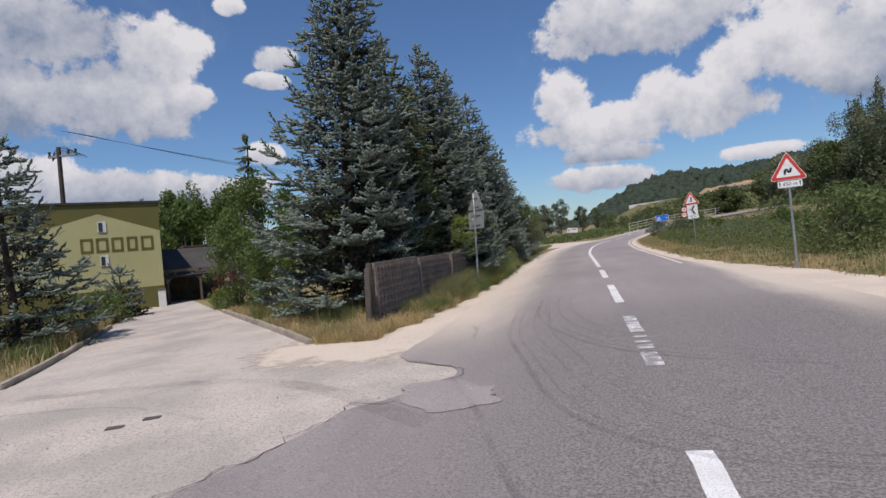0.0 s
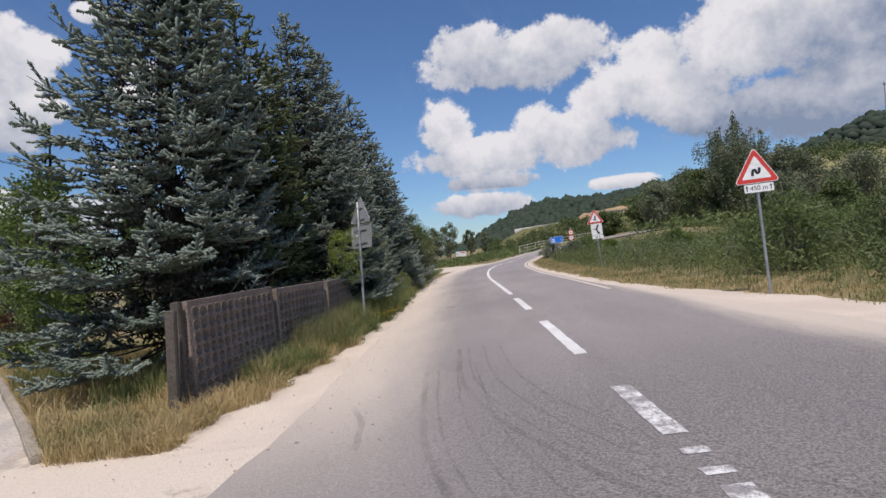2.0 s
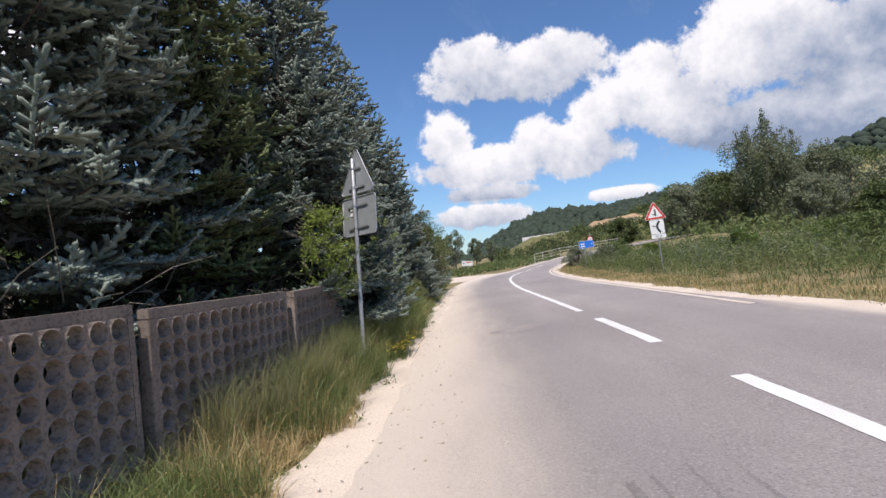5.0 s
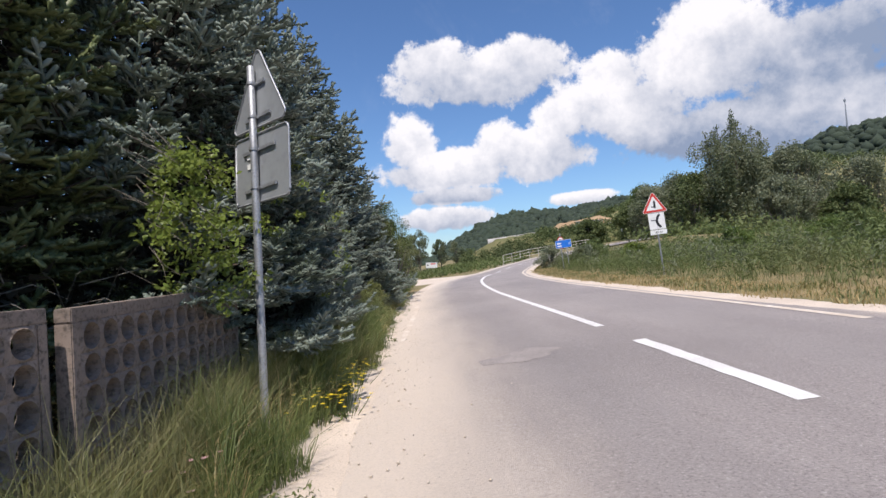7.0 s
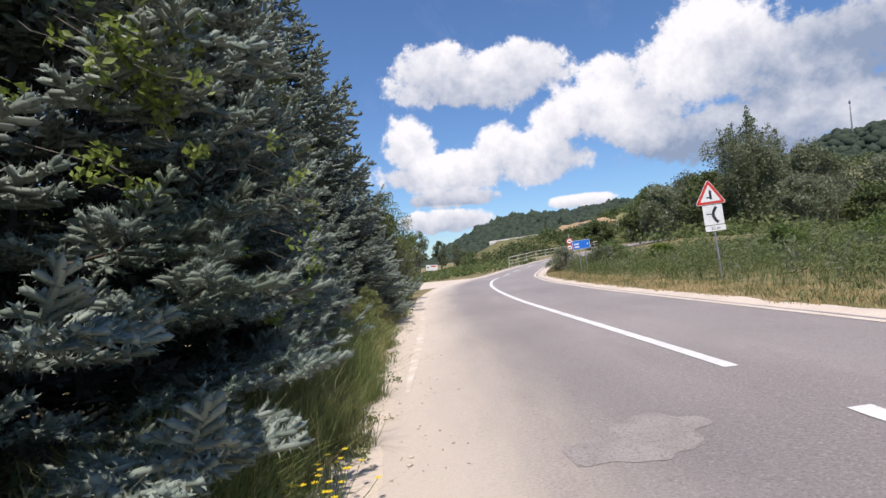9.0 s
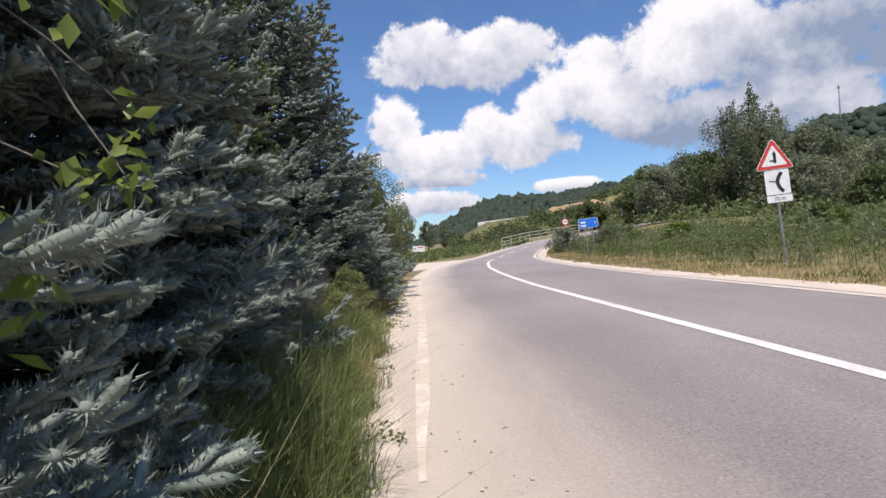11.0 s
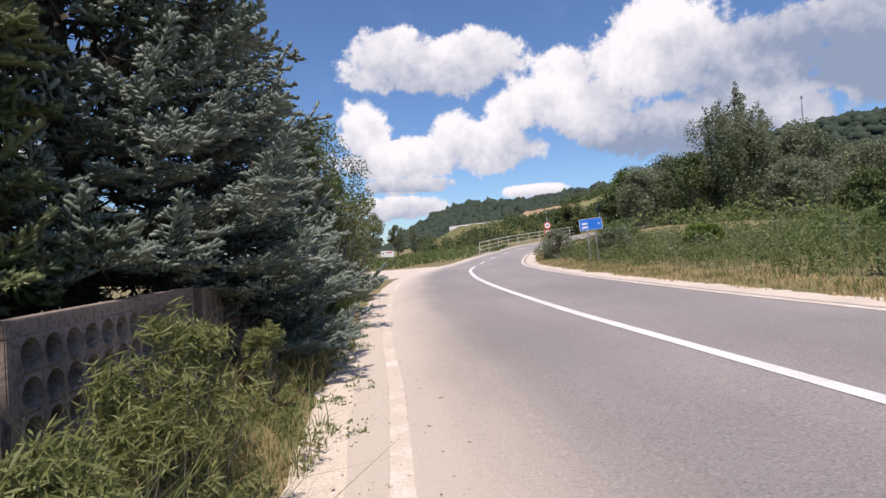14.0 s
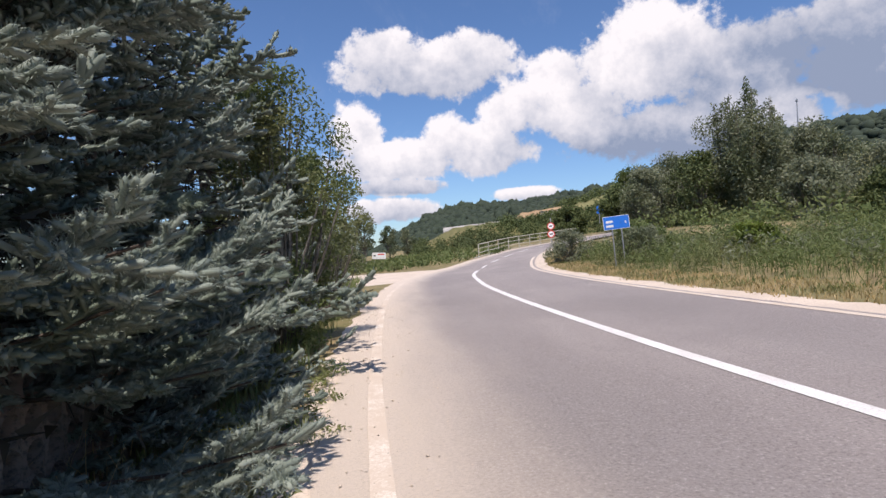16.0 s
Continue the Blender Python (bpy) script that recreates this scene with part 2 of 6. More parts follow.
DRIFT = material("drifted sand", drift_build)
SAND = rough_surface("sandy dust", (0.66, 0.56, 0.455), (0.57, 0.48, 0.39), (0.46, 0.385, 0.31), 0.9, 55.0, 0.95, 0.35)
CONCRETE = rough_surface("dusty concrete", (0.57, 0.50, 0.43), (0.40, 0.36, 0.32), (0.27, 0.24, 0.21), 0.6, 34.0, 0.92, 0.8)
SOIL = rough_surface("dry grass and soil", (0.30, 0.225, 0.115), (0.16, 0.15, 0.06), (0.11, 0.10, 0.045), 0.55, 22.0, 0.95, 0.8)
MEADOW = rough_surface("dry meadow", (0.11, 0.12, 0.042), (0.22, 0.18, 0.08), (0.085, 0.1, 0.032), 0.05, 1.6, 0.95, 0.8)
DRYHILL = rough_surface("dry hillside", (0.28, 0.235, 0.105), (0.14, 0.16, 0.055), (0.12, 0.13, 0.05), 0.03, 0.5, 0.95, 0.6)
EARTH = rough_surface("bare earth", (0.33, 0.21, 0.115), (0.42, 0.29, 0.17), (0.2, 0.16, 0.08), 0.1, 2.0, 0.95, 0.6)
PAINT = rough_surface("road paint", (0.80, 0.79, 0.77), (0.66, 0.64, 0.61), (0.5, 0.48, 0.46), 1.6, 60.0, 0.7, 0.2)


def worn_paint_build(tree, bsdf):
    p = position(tree)
    n, g = noise_val(tree, p, 5.0, 6.0, 0.7), noise_val(tree, p, 70.0, 3.0, 0.7)
    worn = ramp_val(tree, math_node(tree, "ADD", math_node(tree, "MULTIPLY", n, 0.7), math_node(tree, "MULTIPLY", g, 0.4)), 0.46, 0.62)
    tree.links.new(mix_rgb(tree, worn, (0.74, 0.72, 0.69), (0.25, 0.23, 0.225)), bsdf.inputs["Base Color"])
    bsdf.inputs["Roughness"].default_value = 0.75
    bump(tree, bsdf, g, 0.3)


WORN = material("worn road paint", worn_paint_build)


def dusty_paint_build(tree, bsdf):
    p = position(tree)
    n, g = noise_val(tree, p, 3.0, 6.0, 0.7), noise_val(tree, p, 55.0, 3.0, 0.75)
    worn = ramp_val(tree, math_node(tree, "ADD", math_node(tree, "MULTIPLY", n, 0.7), math_node(tree, "MULTIPLY", g, 0.5)), 0.42, 0.66)
    tree.links.new(mix_rgb(tree, worn, (0.74, 0.68, 0.60), (0.57, 0.475, 0.38)), bsdf.inputs["Base Color"])
    bsdf.inputs["Roughness"].default_value = 0.85
    bump(tree, bsdf, g, 0.3)


DUSTY = material("dusty worn road paint", dusty_paint_build)


def stain_build(tree, bsdf):
    p = position(tree)
    n = noise_val(tree, p, 1.1, 6.0, 0.7)
    bsdf.inputs["Base Color"].default_value = (0.07, 0.066, 0.066, 1)
    bsdf.inputs["Roughness"].default_value = 0.75
    tree.links.new(ramp_val(tree, n, 0.36, 0.66, 0.03, 0.2), bsdf.inputs["Alpha"])


RUBBER = material("tyre rubber stain", stain_build)
FENCE = rough_surface("weathered concrete panel", (0.28, 0.22, 0.178), (0.195, 0.156, 0.128), (0.115, 0.094, 0.077), 1.6, 30.0, 0.95, 0.5)
FENCE_POST = rough_surface("weathered concrete post", (0.15, 0.125, 0.105), (0.10, 0.085, 0.07), (0.08, 0.065, 0.05), 2.0, 25.0, 0.95, 0.6)
KERB = rough_surface("kerb concrete", (0.42, 0.36, 0.29), (0.30, 0.26, 0.21), (0.2, 0.18, 0.14), 1.4, 30.0, 0.95, 0.5)
BARK = rough_surface("spruce bark", (0.11, 0.085, 0.065), (0.065, 0.05, 0.04), (0.04, 0.03, 0.025), 3.0, 30.0, 0.95, 0.9)
PALEBARK = rough_surface("grey bark", (0.22, 0.20, 0.165), (0.13, 0.115, 0.09), (0.07, 0.06, 0.05), 2.0, 18.0, 0.95, 0.8)
# twig brown taken almost to black: the crown's inner shade is in the colour
SHADE_DEADWOOD = leaf_surface("dead inner twigs darkened for crown shade", (0.03, 0.027, 0.02), (0.06, 0.05, 0.035), None, 0.0, 0.95, 0.5)
BLUE_NEEDLE = leaf_surface("blue spruce needles", (0.13, 0.167, 0.134), (0.305, 0.346, 0.288), (0.135, 0.17, 0.122), 0.15, 0.75, 0.9)
GREEN_NEEDLE = leaf_surface("green spruce needles", (0.10, 0.13, 0.055), (0.20, 0.235, 0.10), (0.09, 0.11, 0.055), 0.2, 0.5, 0.9)
GRASS = leaf_surface("green grass", (0.115, 0.155, 0.045), (0.20, 0.24, 0.085), (0.215, 0.21, 0.085), 0.4, 0.5, 0.7)
SEEDGRASS = leaf_surface("seeding grass", (0.165, 0.18, 0.072), (0.30, 0.275, 0.14), None, 0.35, 0.6, 0.5)
STRAW = leaf_surface("dry grass", (0.42, 0.315, 0.145), (0.56, 0.43, 0.22), (0.26, 0.235, 0.095), 0.35, 0.6, 0.5)
WEED = leaf_surface("weed leaves", (0.105, 0.145, 0.045), (0.185, 0.225, 0.08), (0.17, 0.185, 0.075), 0.4, 0.6, 0.3)
LEAF = leaf_surface("broad leaves", (0.105, 0.155, 0.04), (0.19, 0.25, 0.07), (0.09, 0.13, 0.04), 0.42, 0.45, 0.5)
LIGHT_LEAF = leaf_surface("light creeper leaves", (0.155, 0.215, 0.04), (0.255, 0.31, 0.072), (0.125, 0.175, 0.034), 0.43, 0.42, 1.2)
LANCE = leaf_surface("lance-shaped leaves", (0.155, 0.185, 0.06), (0.27, 0.285, 0.115), (0.22, 0.215, 0.08), 0.42, 0.5, 0.8)
WILLOW = leaf_surface("grey willow leaves", (0.17, 0.195, 0.115), (0.29, 0.31, 0.20), (0.15, 0.175, 0.09), 0.42, 0.45, 0.25)
POPLAR = leaf_surface("poplar leaves", (0.13, 0.155, 0.075), (0.27, 0.29, 0.185), (0.12, 0.15, 0.07), 0.42, 0.45, 0.2)
FOREST = leaf_surface("far forest", (0.024, 0.037, 0.024), (0.042, 0.058, 0.036), (0.034, 0.05, 0.03), 0.0, 0.9, 0.02)
SHRUB = leaf_surface("far shrubs", (0.07, 0.10, 0.035), (0.13, 0.155, 0.055), (0.10, 0.125, 0.05), 0.2, 0.8, 0.05)
REDLEAF = leaf_surface("red leaves", (0.12, 0.035, 0.025), (0.2, 0.06, 0.035), None, 0.3)
YELLOW = leaf_surface("yellow petals", (0.75, 0.55, 0.02), (0.85, 0.68, 0.04), None, 0.3)
PINK = leaf_surface("pink clover", (0.55, 0.30, 0.32), (0.65, 0.42, 0.42), None, 0.3)
GALV = rough_surface("galvanised steel", (0.40, 0.41, 0.42), (0.30, 0.31, 0.32), (0.24, 0.25, 0.26), 5.0, 60.0, 0.5, 0.1, 0.55, spec=0.5)
SIGN_WHITE = plain("white sign film", (0.80, 0.80, 0.78), 0.4)
SIGN_RED = plain("red sign film", (0.62, 0.045, 0.03), 0.4)
SIGN_BLACK = plain("black sign film", (0.015, 0.015, 0.017), 0.45)
SIGN_BLUE = plain("blue sign film", (0.012, 0.17, 0.66), 0.4)
SIGN_BACK = plain("grey sign back", (0.36, 0.38, 0.39), 0.5, 0.35)
STICKER = plain("white sticker", (0.8, 0.8, 0.76), 0.5)
OLIVE = rough_surface("olive painted render", (0.155, 0.145, 0.045), (0.135, 0.125, 0.04), (0.11, 0.10, 0.035), 0.5, 30.0, 0.9, 0.2)
CREAM = rough_surface("pale yellow-green render", (0.50, 0.47, 0.235), (0.45, 0.42, 0.205), (0.38, 0.36, 0.18), 0.5, 30.0, 0.9, 0.2)
GLASS = plain("dark window glass", (0.03, 0.035, 0.04), 0.12)
FRAME_WHITE = plain("white window frame", (0.72, 0.72, 0.68), 0.5)
ROOFING = rough_surface("dark roof felt", (0.055, 0.05, 0.048), (0.08, 0.075, 0.07), None, 0.8, 20.0)
TIMBER = rough_surface("grey weathered timber", (0.20, 0.165, 0.125), (0.13, 0.105, 0.08), (0.08, 0.065, 0.05), 2.5, 30.0)
ORANGE = rough_surface("warm plaster", (0.55, 0.34, 0.20), (0.48, 0.29, 0.17), None, 0.5, 20.0)
RAIL = plain("cream railing paint", (0.5, 0.48, 0.4), 0.55)
BARRIER = rough_surface("pale concrete barrier", (0.45, 0.43, 0.41), (0.36, 0.345, 0.33), None, 0.3, 3.0)
WIRE = plain("black cable", (0.02, 0.02, 0.02), 0.6)
POLEWOOD = rough_surface("tarred pole", (0.10, 0.075, 0.055), (0.06, 0.05, 0.04), None, 1.0, 20.0)


# ---- builders ----
def np_mesh(name, verts, faces, mat, smooth=False):
    verts, faces = np.asarray(verts, np.float32), np.asarray(faces, np.int32)
    me, k = bpy.data.meshes.new(name), faces.shape[1]
    me.vertices.add(len(verts))
    me.vertices.foreach_set("co", verts.ravel())
    me.loops.add(faces.size)
    me.loops.foreach_set("vertex_index", faces.ravel())
    me.polygons.add(len(faces))
    me.polygons.foreach_set("loop_start", np.arange(0, faces.size, k, dtype=np.int32))
    me.update(calc_edges=True)
    me.materials.append(mat)
    if smooth:
        me.polygons.foreach_set("use_smooth", np.ones(len(faces), bool))
    return me


def np_part(name, verts, faces, mat, parent=None, label="", smooth=False):
    ob = new(name, np_mesh(name, verts, faces, mat, smooth))
    if parent:
        ob.parent = parent
    return tagged(ob, label)


def part(name, bm, mat, parent=None, label="", smooth=False):
    me = bpy.data.meshes.new(name)
    bm.to_mesh(me)
    bm.free()
    me.materials.append(mat)
    if smooth:
        for p in me.polygons:
            p.use_smooth = True
    ob = new(name, me)
    if parent:
        ob.parent = parent
    return tagged(ob, label)


def thing(name, label, category, at=(0, 0, 0), turn=0.0, group="", kind="", lean=0.0):
    ob = new(name)
    ob.matrix_basis = pose(*at, 0, lean, turn)
    return tagged(ob, label, category, group, kind)


def box(bm, size, at, bevel=0.0, m=None):
    made = bmesh.ops.create_cube(bm, size=1.0)["verts"]
    bmesh.ops.scale(bm, vec=size, verts=made)
    if bevel:
        edges = list({e for v in made for e in v.link_edges})
        made = list({v for f in bmesh.ops.bevel(bm, geom=edges, offset=bevel, segments=2, affect="EDGES")["faces"] for v in f.verts} | {v for v in made if v.is_valid})
    if m:
        bmesh.ops.transform(bm, matrix=m, verts=made)
    bmesh.ops.translate(bm, vec=at, verts=made)
    return bm


def box_bm(size, at, bevel=0.0):
    return box(bmesh.new(), size, at, bevel)


def tube(points, radii, sides=8):
    """Vertices and quads of a tapering tube along points."""
    pts, n = np.asarray(points, float), len(points)
    tang = np.gradient(pts, axis=0)
    tang /= np.linalg.norm(tang, axis=1)[:, None] + 1e-9
    ref = np.where(np.abs(tang[:, 2:3]) > 0.9, [[1.0, 0, 0]], [[0, 0, 1.0]])
    a = np.cross(tang, ref)
    a /= np.linalg.norm(a, axis=1)[:, None] + 1e-9
    b = np.cross(tang, a)
    ang = np.linspace(0, 2 * np.pi, sides, endpoint=False)
    ring = a[:, None] * np.cos(ang)[None, :, None] + b[:, None] * np.sin(ang)[None, :, None]
    verts = (pts[:, None] + ring * np.asarray(radii, float).reshape(-1, 1, 1)).reshape(-1, 3)
    i, j = np.meshgrid(np.arange(n - 1), np.arange(sides), indexing="ij")
    q = np.stack([i * sides + j, i * sides + (j + 1) % sides, (i + 1) * sides + (j + 1) % sides, (i + 1) * sides + j], -1).reshape(-1, 4)
    return verts, q


def joined(pieces):
    verts, faces, base = [], [], 0
    for v, f in pieces:
        verts.append(np.asarray(v, float))
        faces.append(np.asarray(f) + base)
        base += len(v)
    return np.concatenate(verts), np.concatenate(faces)


def smooth01(x, lo, hi):
    t = np.clip((np.asarray(x, float) - lo) / (hi - lo), 0, 1)
    return t * t * (3 - 2 * t)


RAMP_X = 27.0


def gz(x, y):
    """The lie of the land: a road that falls to one side, and the ramp beyond the bend."""
    x, y = np.asarray(x, float), np.asarray(y, float)
    base = 0.045 * (np.clip(x, -26, 12) - 2.65)
    rise = 0.085 * np.clip((x - 6) * 0.9 + (y - 52) * 0.1, 0, 40) * smooth01(y, 46, 62) * (1 - 0.8 * smooth01(x - 0.2 * (y - 60), RAMP_X, RAMP_X + 12))
    return base + rise


def gzf(x, y):
    return float(gz(x, y))


def unit(v):
    return v / (np.linalg.norm(v, axis=-1, keepdims=True) + 1e-9)


# ---- ground ----
def steps(*spans):
    return np.unique(np.concatenate([np.arange(a, b, s) for a, b, s in spans]))


gx = steps((-3000, -300, 300), (-300, -60, 30), (-60, 60, 1.5), (60, 300, 30), (300, 3001, 300))
gy = steps((-3000, -300, 300), (-300, -60, 30), (-60, 150, 1.5), (150, 300, 15), (300, 3001, 300))
GX, GY = np.meshgrid(gx, gy, indexing="ij")
GZ = gz(GX, GY) - 0.12 * smooth01(GY, 44, 58) - 0.3 * smooth01(np.abs(GX), 60, 200)
nx, ny = GX.shape
ii, jj = np.meshgrid(np.arange(nx - 1), np.arange(ny - 1), indexing="ij")
quads = np.stack([ii * ny + jj, (ii + 1) * ny + jj, (ii + 1) * ny + jj + 1, ii * ny + jj + 1], -1).reshape(-1, 4)
ground = np_part("ground", np.stack([GX, GY, GZ], -1).reshape(-1, 3), quads, SOIL, None, "", True)
tagged(ground, "dry grass and soil ground beside the road", "ground", kind="structure")

# ---- road ----
MID = np.array([(2.9, -60), (2.9, -20), (2.9, 0), (2.88, 10), (2.8, 20), (2.66, 28), (2.62, 33), (2.85, 40), (3.35, 46), (4.5, 53), (7.2, 61), (11.4, 68.5), (17.5, 76), (26, 83), (38, 90), (55, 97), (80, 104)])


def glide(pts, step=0.5):
    """A smooth line through the points, cut into even steps."""
    p = np.vstack([2 * pts[0] - pts[1], pts, 2 * pts[-1] - pts[-2]])
    out = []
    for a, b, c, d in zip(p[:-3], p[1:-2], p[2:-1], p[3:]):
        for t in np.linspace(0, 1, 24, endpoint=False):
            out.append(0.5 * (2 * b + (c - a) * t + (2 * a - 5 * b + 4 * c - d) * t * t + (3 * b - a - 3 * c + d) * t**3))
    out = np.array(out + [p[-2]])
    s = np.r_[0, np.cumsum(np.linalg.norm(np.diff(out, axis=0), axis=1))]
    even = np.arange(0, s[-1], step)
    return np.stack([np.interp(even, s, out[:, n]) for n in range(2)], -1)


LINE = glide(MID, 0.25)
TANG = unit(np.gradient(LINE, axis=0))
SIDE = np.stack([TANG[:, 1], -TANG[:, 0]], -1)


def ribbon(name, lats, mat, lift, rows=None, kind="structure", label="", category="", parent=None):
    """A strip that follows the road; lats: one array of lateral offsets per station, or constants."""
    idx = np.arange(len(LINE)) if rows is None else rows
    cols = [np.broadcast_to(np.asarray(l, float), (len(idx),)) for l in lats]
    xy = np.stack([LINE[idx] + SIDE[idx] * c[:, None] for c in cols], 1)
    z = gz(xy[..., 0], xy[..., 1]) + lift
    verts = np.concatenate([xy, z[..., None]], -1).reshape(-1, 3)
    k, n = len(cols), len(idx)
    a, b = np.meshgrid(np.arange(n - 1), np.arange(k - 1), indexing="ij")
    q = np.stack([a * k + b, a * k + b + 1, (a + 1) * k + b + 1, (a + 1) * k + b], -1).reshape(-1, 4)
    ob = np_part(name, verts, q, mat, parent)
    at = ob.data.attributes.new("lat", "FLOAT", "POINT")
    at.data.foreach_set("value", np.stack(cols, 1).astype(np.float32).ravel())
    return tagged(ob, label, category, kind=kind)


Y = LINE[:, 1]
rng = np.random.default_rng(3)
wig = np.array([noise.noise(Vector((0.2 * i, 3.1, 0))) for i in range(len(LINE))])
wig2 = np.array([noise.noise(Vector((0.9 * i, 8.1, 0))) for i in range(len(LINE))])
# left edge of the asphalt: ragged at the mouth of the driveway
left = -3.55 + 0.10 * wig + 0.05 * wig2
mouth = np.interp(Y, [-12, -1.6, 0.29, 1.17, 1.52, 2.35, 2.6, 3.1, 3.36, 3.98, 4.53, 5, 7, 10, 13], [-5.5, -1.75, -1.12, -0.79, -0.69, -0.5, 0.0, 0.0, 0.5, 0.32, -0.6, -0.85, -0.75, -0.75, -0.7])
left = np.where(Y < 13, mouth - LINE[:, 0] + 0.05 * wig + 0.06 * wig2, left)
right = 2.98 + 1.05 * smooth01(Y, 22, 9) + 0.06 * wig2
ribbon("road", [left, left + 0.3, np.maximum(left + 0.6, -2.2), -1.2, 0, 1.2, 2.2, right - 0.5, right], ASPHALT, 0.016, None, "structure", "worn grey asphalt road with dusty edges", "road")
# sandy shoulders
sand_l = np.where(Y > 13, -3.62 - 0.42 * smooth01(Y, 44, 14) + 0.18 * wig + 0.12 * wig2, -4.1 - 0.6 * smooth01(Y, 13, 7) + 0.15 * wig)
rows_l = np.where((Y > 6.3) & (Y < 110))[0]
ribbon("shoulder_left", [(sand_l - 0.05)[rows_l], (left + 0.9)[rows_l]], SAND, 0.010, rows_l, "structure", "pale sandy shoulder along the road", "shoulder")
sand_r = right + 0.55 + 0.9 * smooth01(Y, 18, 6) + 0.2 * wig + 0.1 * wig2
rows_r = np.where((Y > -30) & (Y < 75))[0]
ribbon("shoulder_right", [(right - 0.9)[rows_r], sand_r[rows_r]], SAND, 0.010, rows_r, "structure", "pale sandy shoulder along the road", "shoulder")


def sheet(name, outline, mat, lift, label, category, ragged=0.0, cell=0.35, kind="structure", seed=0.0):
    """A flat patch on the ground with a ragged outline."""
    pts, out = np.array(outline, float), []
    for a, b in zip(pts, np.roll(pts, -1, 0)):
        n = max(1, int(np.linalg.norm(b - a) / cell))
        for t in np.linspace(0, 1, n, endpoint=False):
            p = a + (b - a) * t
            d = np.array([-(b - a)[1], (b - a)[0]]) / (np.linalg.norm(b - a) + 1e-9)
            k = noise.noise(Vector((p[0] * 1.7, p[1] * 1.7, seed))) + 0.5 * noise.noise(Vector((p[0] * 5, p[1] * 5, seed)))
            out.append(p + d * k * ragged)
    bm = bmesh.new()
    f = bm.faces.new([bm.verts.new((x, y, gzf(x, y) + lift)) for x, y in out])
    if f.normal.z < 0 or f.calc_area() and sum((out[i][0] * out[(i + 1) % len(out)][1] - out[(i + 1) % len(out)][0] * out[i][1]) for i in range(len(out))) < 0:
        bmesh.ops.reverse_faces(bm, faces=[f])
    bmesh.ops.triangulate(bm, faces=bm.faces[:])
    return tagged(part(name, bm, mat), label, category, kind=kind)


DRIVE = [(1.5, -9), (1.5, 4.6), (-0.6, 5.6), (-2.2, 6.6), (-3.35, 6.85), (-8.3, 11.9), (-16, 19.9), (-23.2, 27.6), (-26.6, 30), (-28.4, 28.6), (-24.0, 24.2), (-12.9, 10.0), (-8.65, 4.7), (-9.5, 0), (-13, -9)]
sheet("driveway", DRIVE, CONCRETE, 0.005, "pale dusty concrete driveway beside the road", "driveway", 0.06)
sheet("sand_drift", [(-4.9, 7.4), (-5.2, 5.6), (-4.0, 3.9), (-1.9, 3.6), (0.2, 3.9), (1.1, 5.4), (0.9, 7.4), (-0.8, 9.0), (-1.9, 8.8), (-3.2, 7.4)], DRIFT, 0.008, "drift of pale sand at the driveway mouth", "sand", 0.25, seed=4.0, kind="stuff")
sheet("asphalt_patch", [(-0.2, 3.1), (0.04, 2.36), (0.44, 1.95), (1.12, 2.22), (1.2, 2.6), (1.05, 2.9), (0.5, 3.15)], TAR, 0.0235, "darker asphalt repair patch in the road", "patch", 0.22, 0.06, "stuff", 9.0)
side_track = sheet("side_track", [(-4.4, 56), (-1.0, 49), (0.4, 52), (2.2, 58), (5.0, 63), (3, 66), (-3, 72), (-14, 78), (-18, 75)], SAND, -0.085, "pale sandy side track beyond the bend", "track", 0.4)


# crumbled dark lip along the broken edge of the asphalt
def strip_along(name, pts, width, mat, lift, label="", category="", kind="stuff", parent=None, wobble=0.0):
    p = glide(np.array(pts, float), 0.12)
    t = unit(np.gradient(p, axis=0))
    s = np.stack([t[:, 1], -t[:, 0]], -1)
    if wobble:
        p = p + s * np.array([[wobble * noise.noise(Vector((4.0 * a, 4.0 * b, 1.0)))] for a, b in p])
    w = np.broadcast_to(np.asarray(width, float), (len(p),))[:, None] / 2
    xy = np.stack([p - s * w, p + s * w], 1).reshape(-1, 2)
    verts = np.concatenate([xy, (gz(xy[:, 0], xy[:, 1]) + lift)[:, None]], 1)
    i = np.arange(len(p) - 1)
    ob = np_part(name, verts, np.stack([2 * i, 2 * i + 1, 2 * i + 3, 2 * i + 2], -1), mat, parent)
    return tagged(ob, label, category, kind=kind)


strip_along("asphalt_lip", [(-0.08, 3.14), (0.5, 3.36), (0.5, 3.7), (0.32, 3.98), (-0.6, 4.53)], 0.010, CRACK, 0.0215, "crumbled dark edge of a hole in the asphalt", "crack", wobble=0.12)
strip_along("asphalt_lip", [(-1.75, -1.6), (-1.12, 0.29), (-0.79, 1.17), (-0.66, 1.8), (-0.5, 2.4), (0.04, 2.4)], 0.014, CRACK, 0.022, "crumbled dark edge of the asphalt", "crack", wobble=0.2)
sheet("asphalt_patch", [(0.62, 18.15), (1.0, 17.9), (1.42, 18.05), (1.72, 18.5), (1.3, 18.72), (0.85, 18.5)], PALE_TAR, 0.0195, "paler worn repair patch in the asphalt", "patch", 0.3, 0.05, "stuff", 3.0)
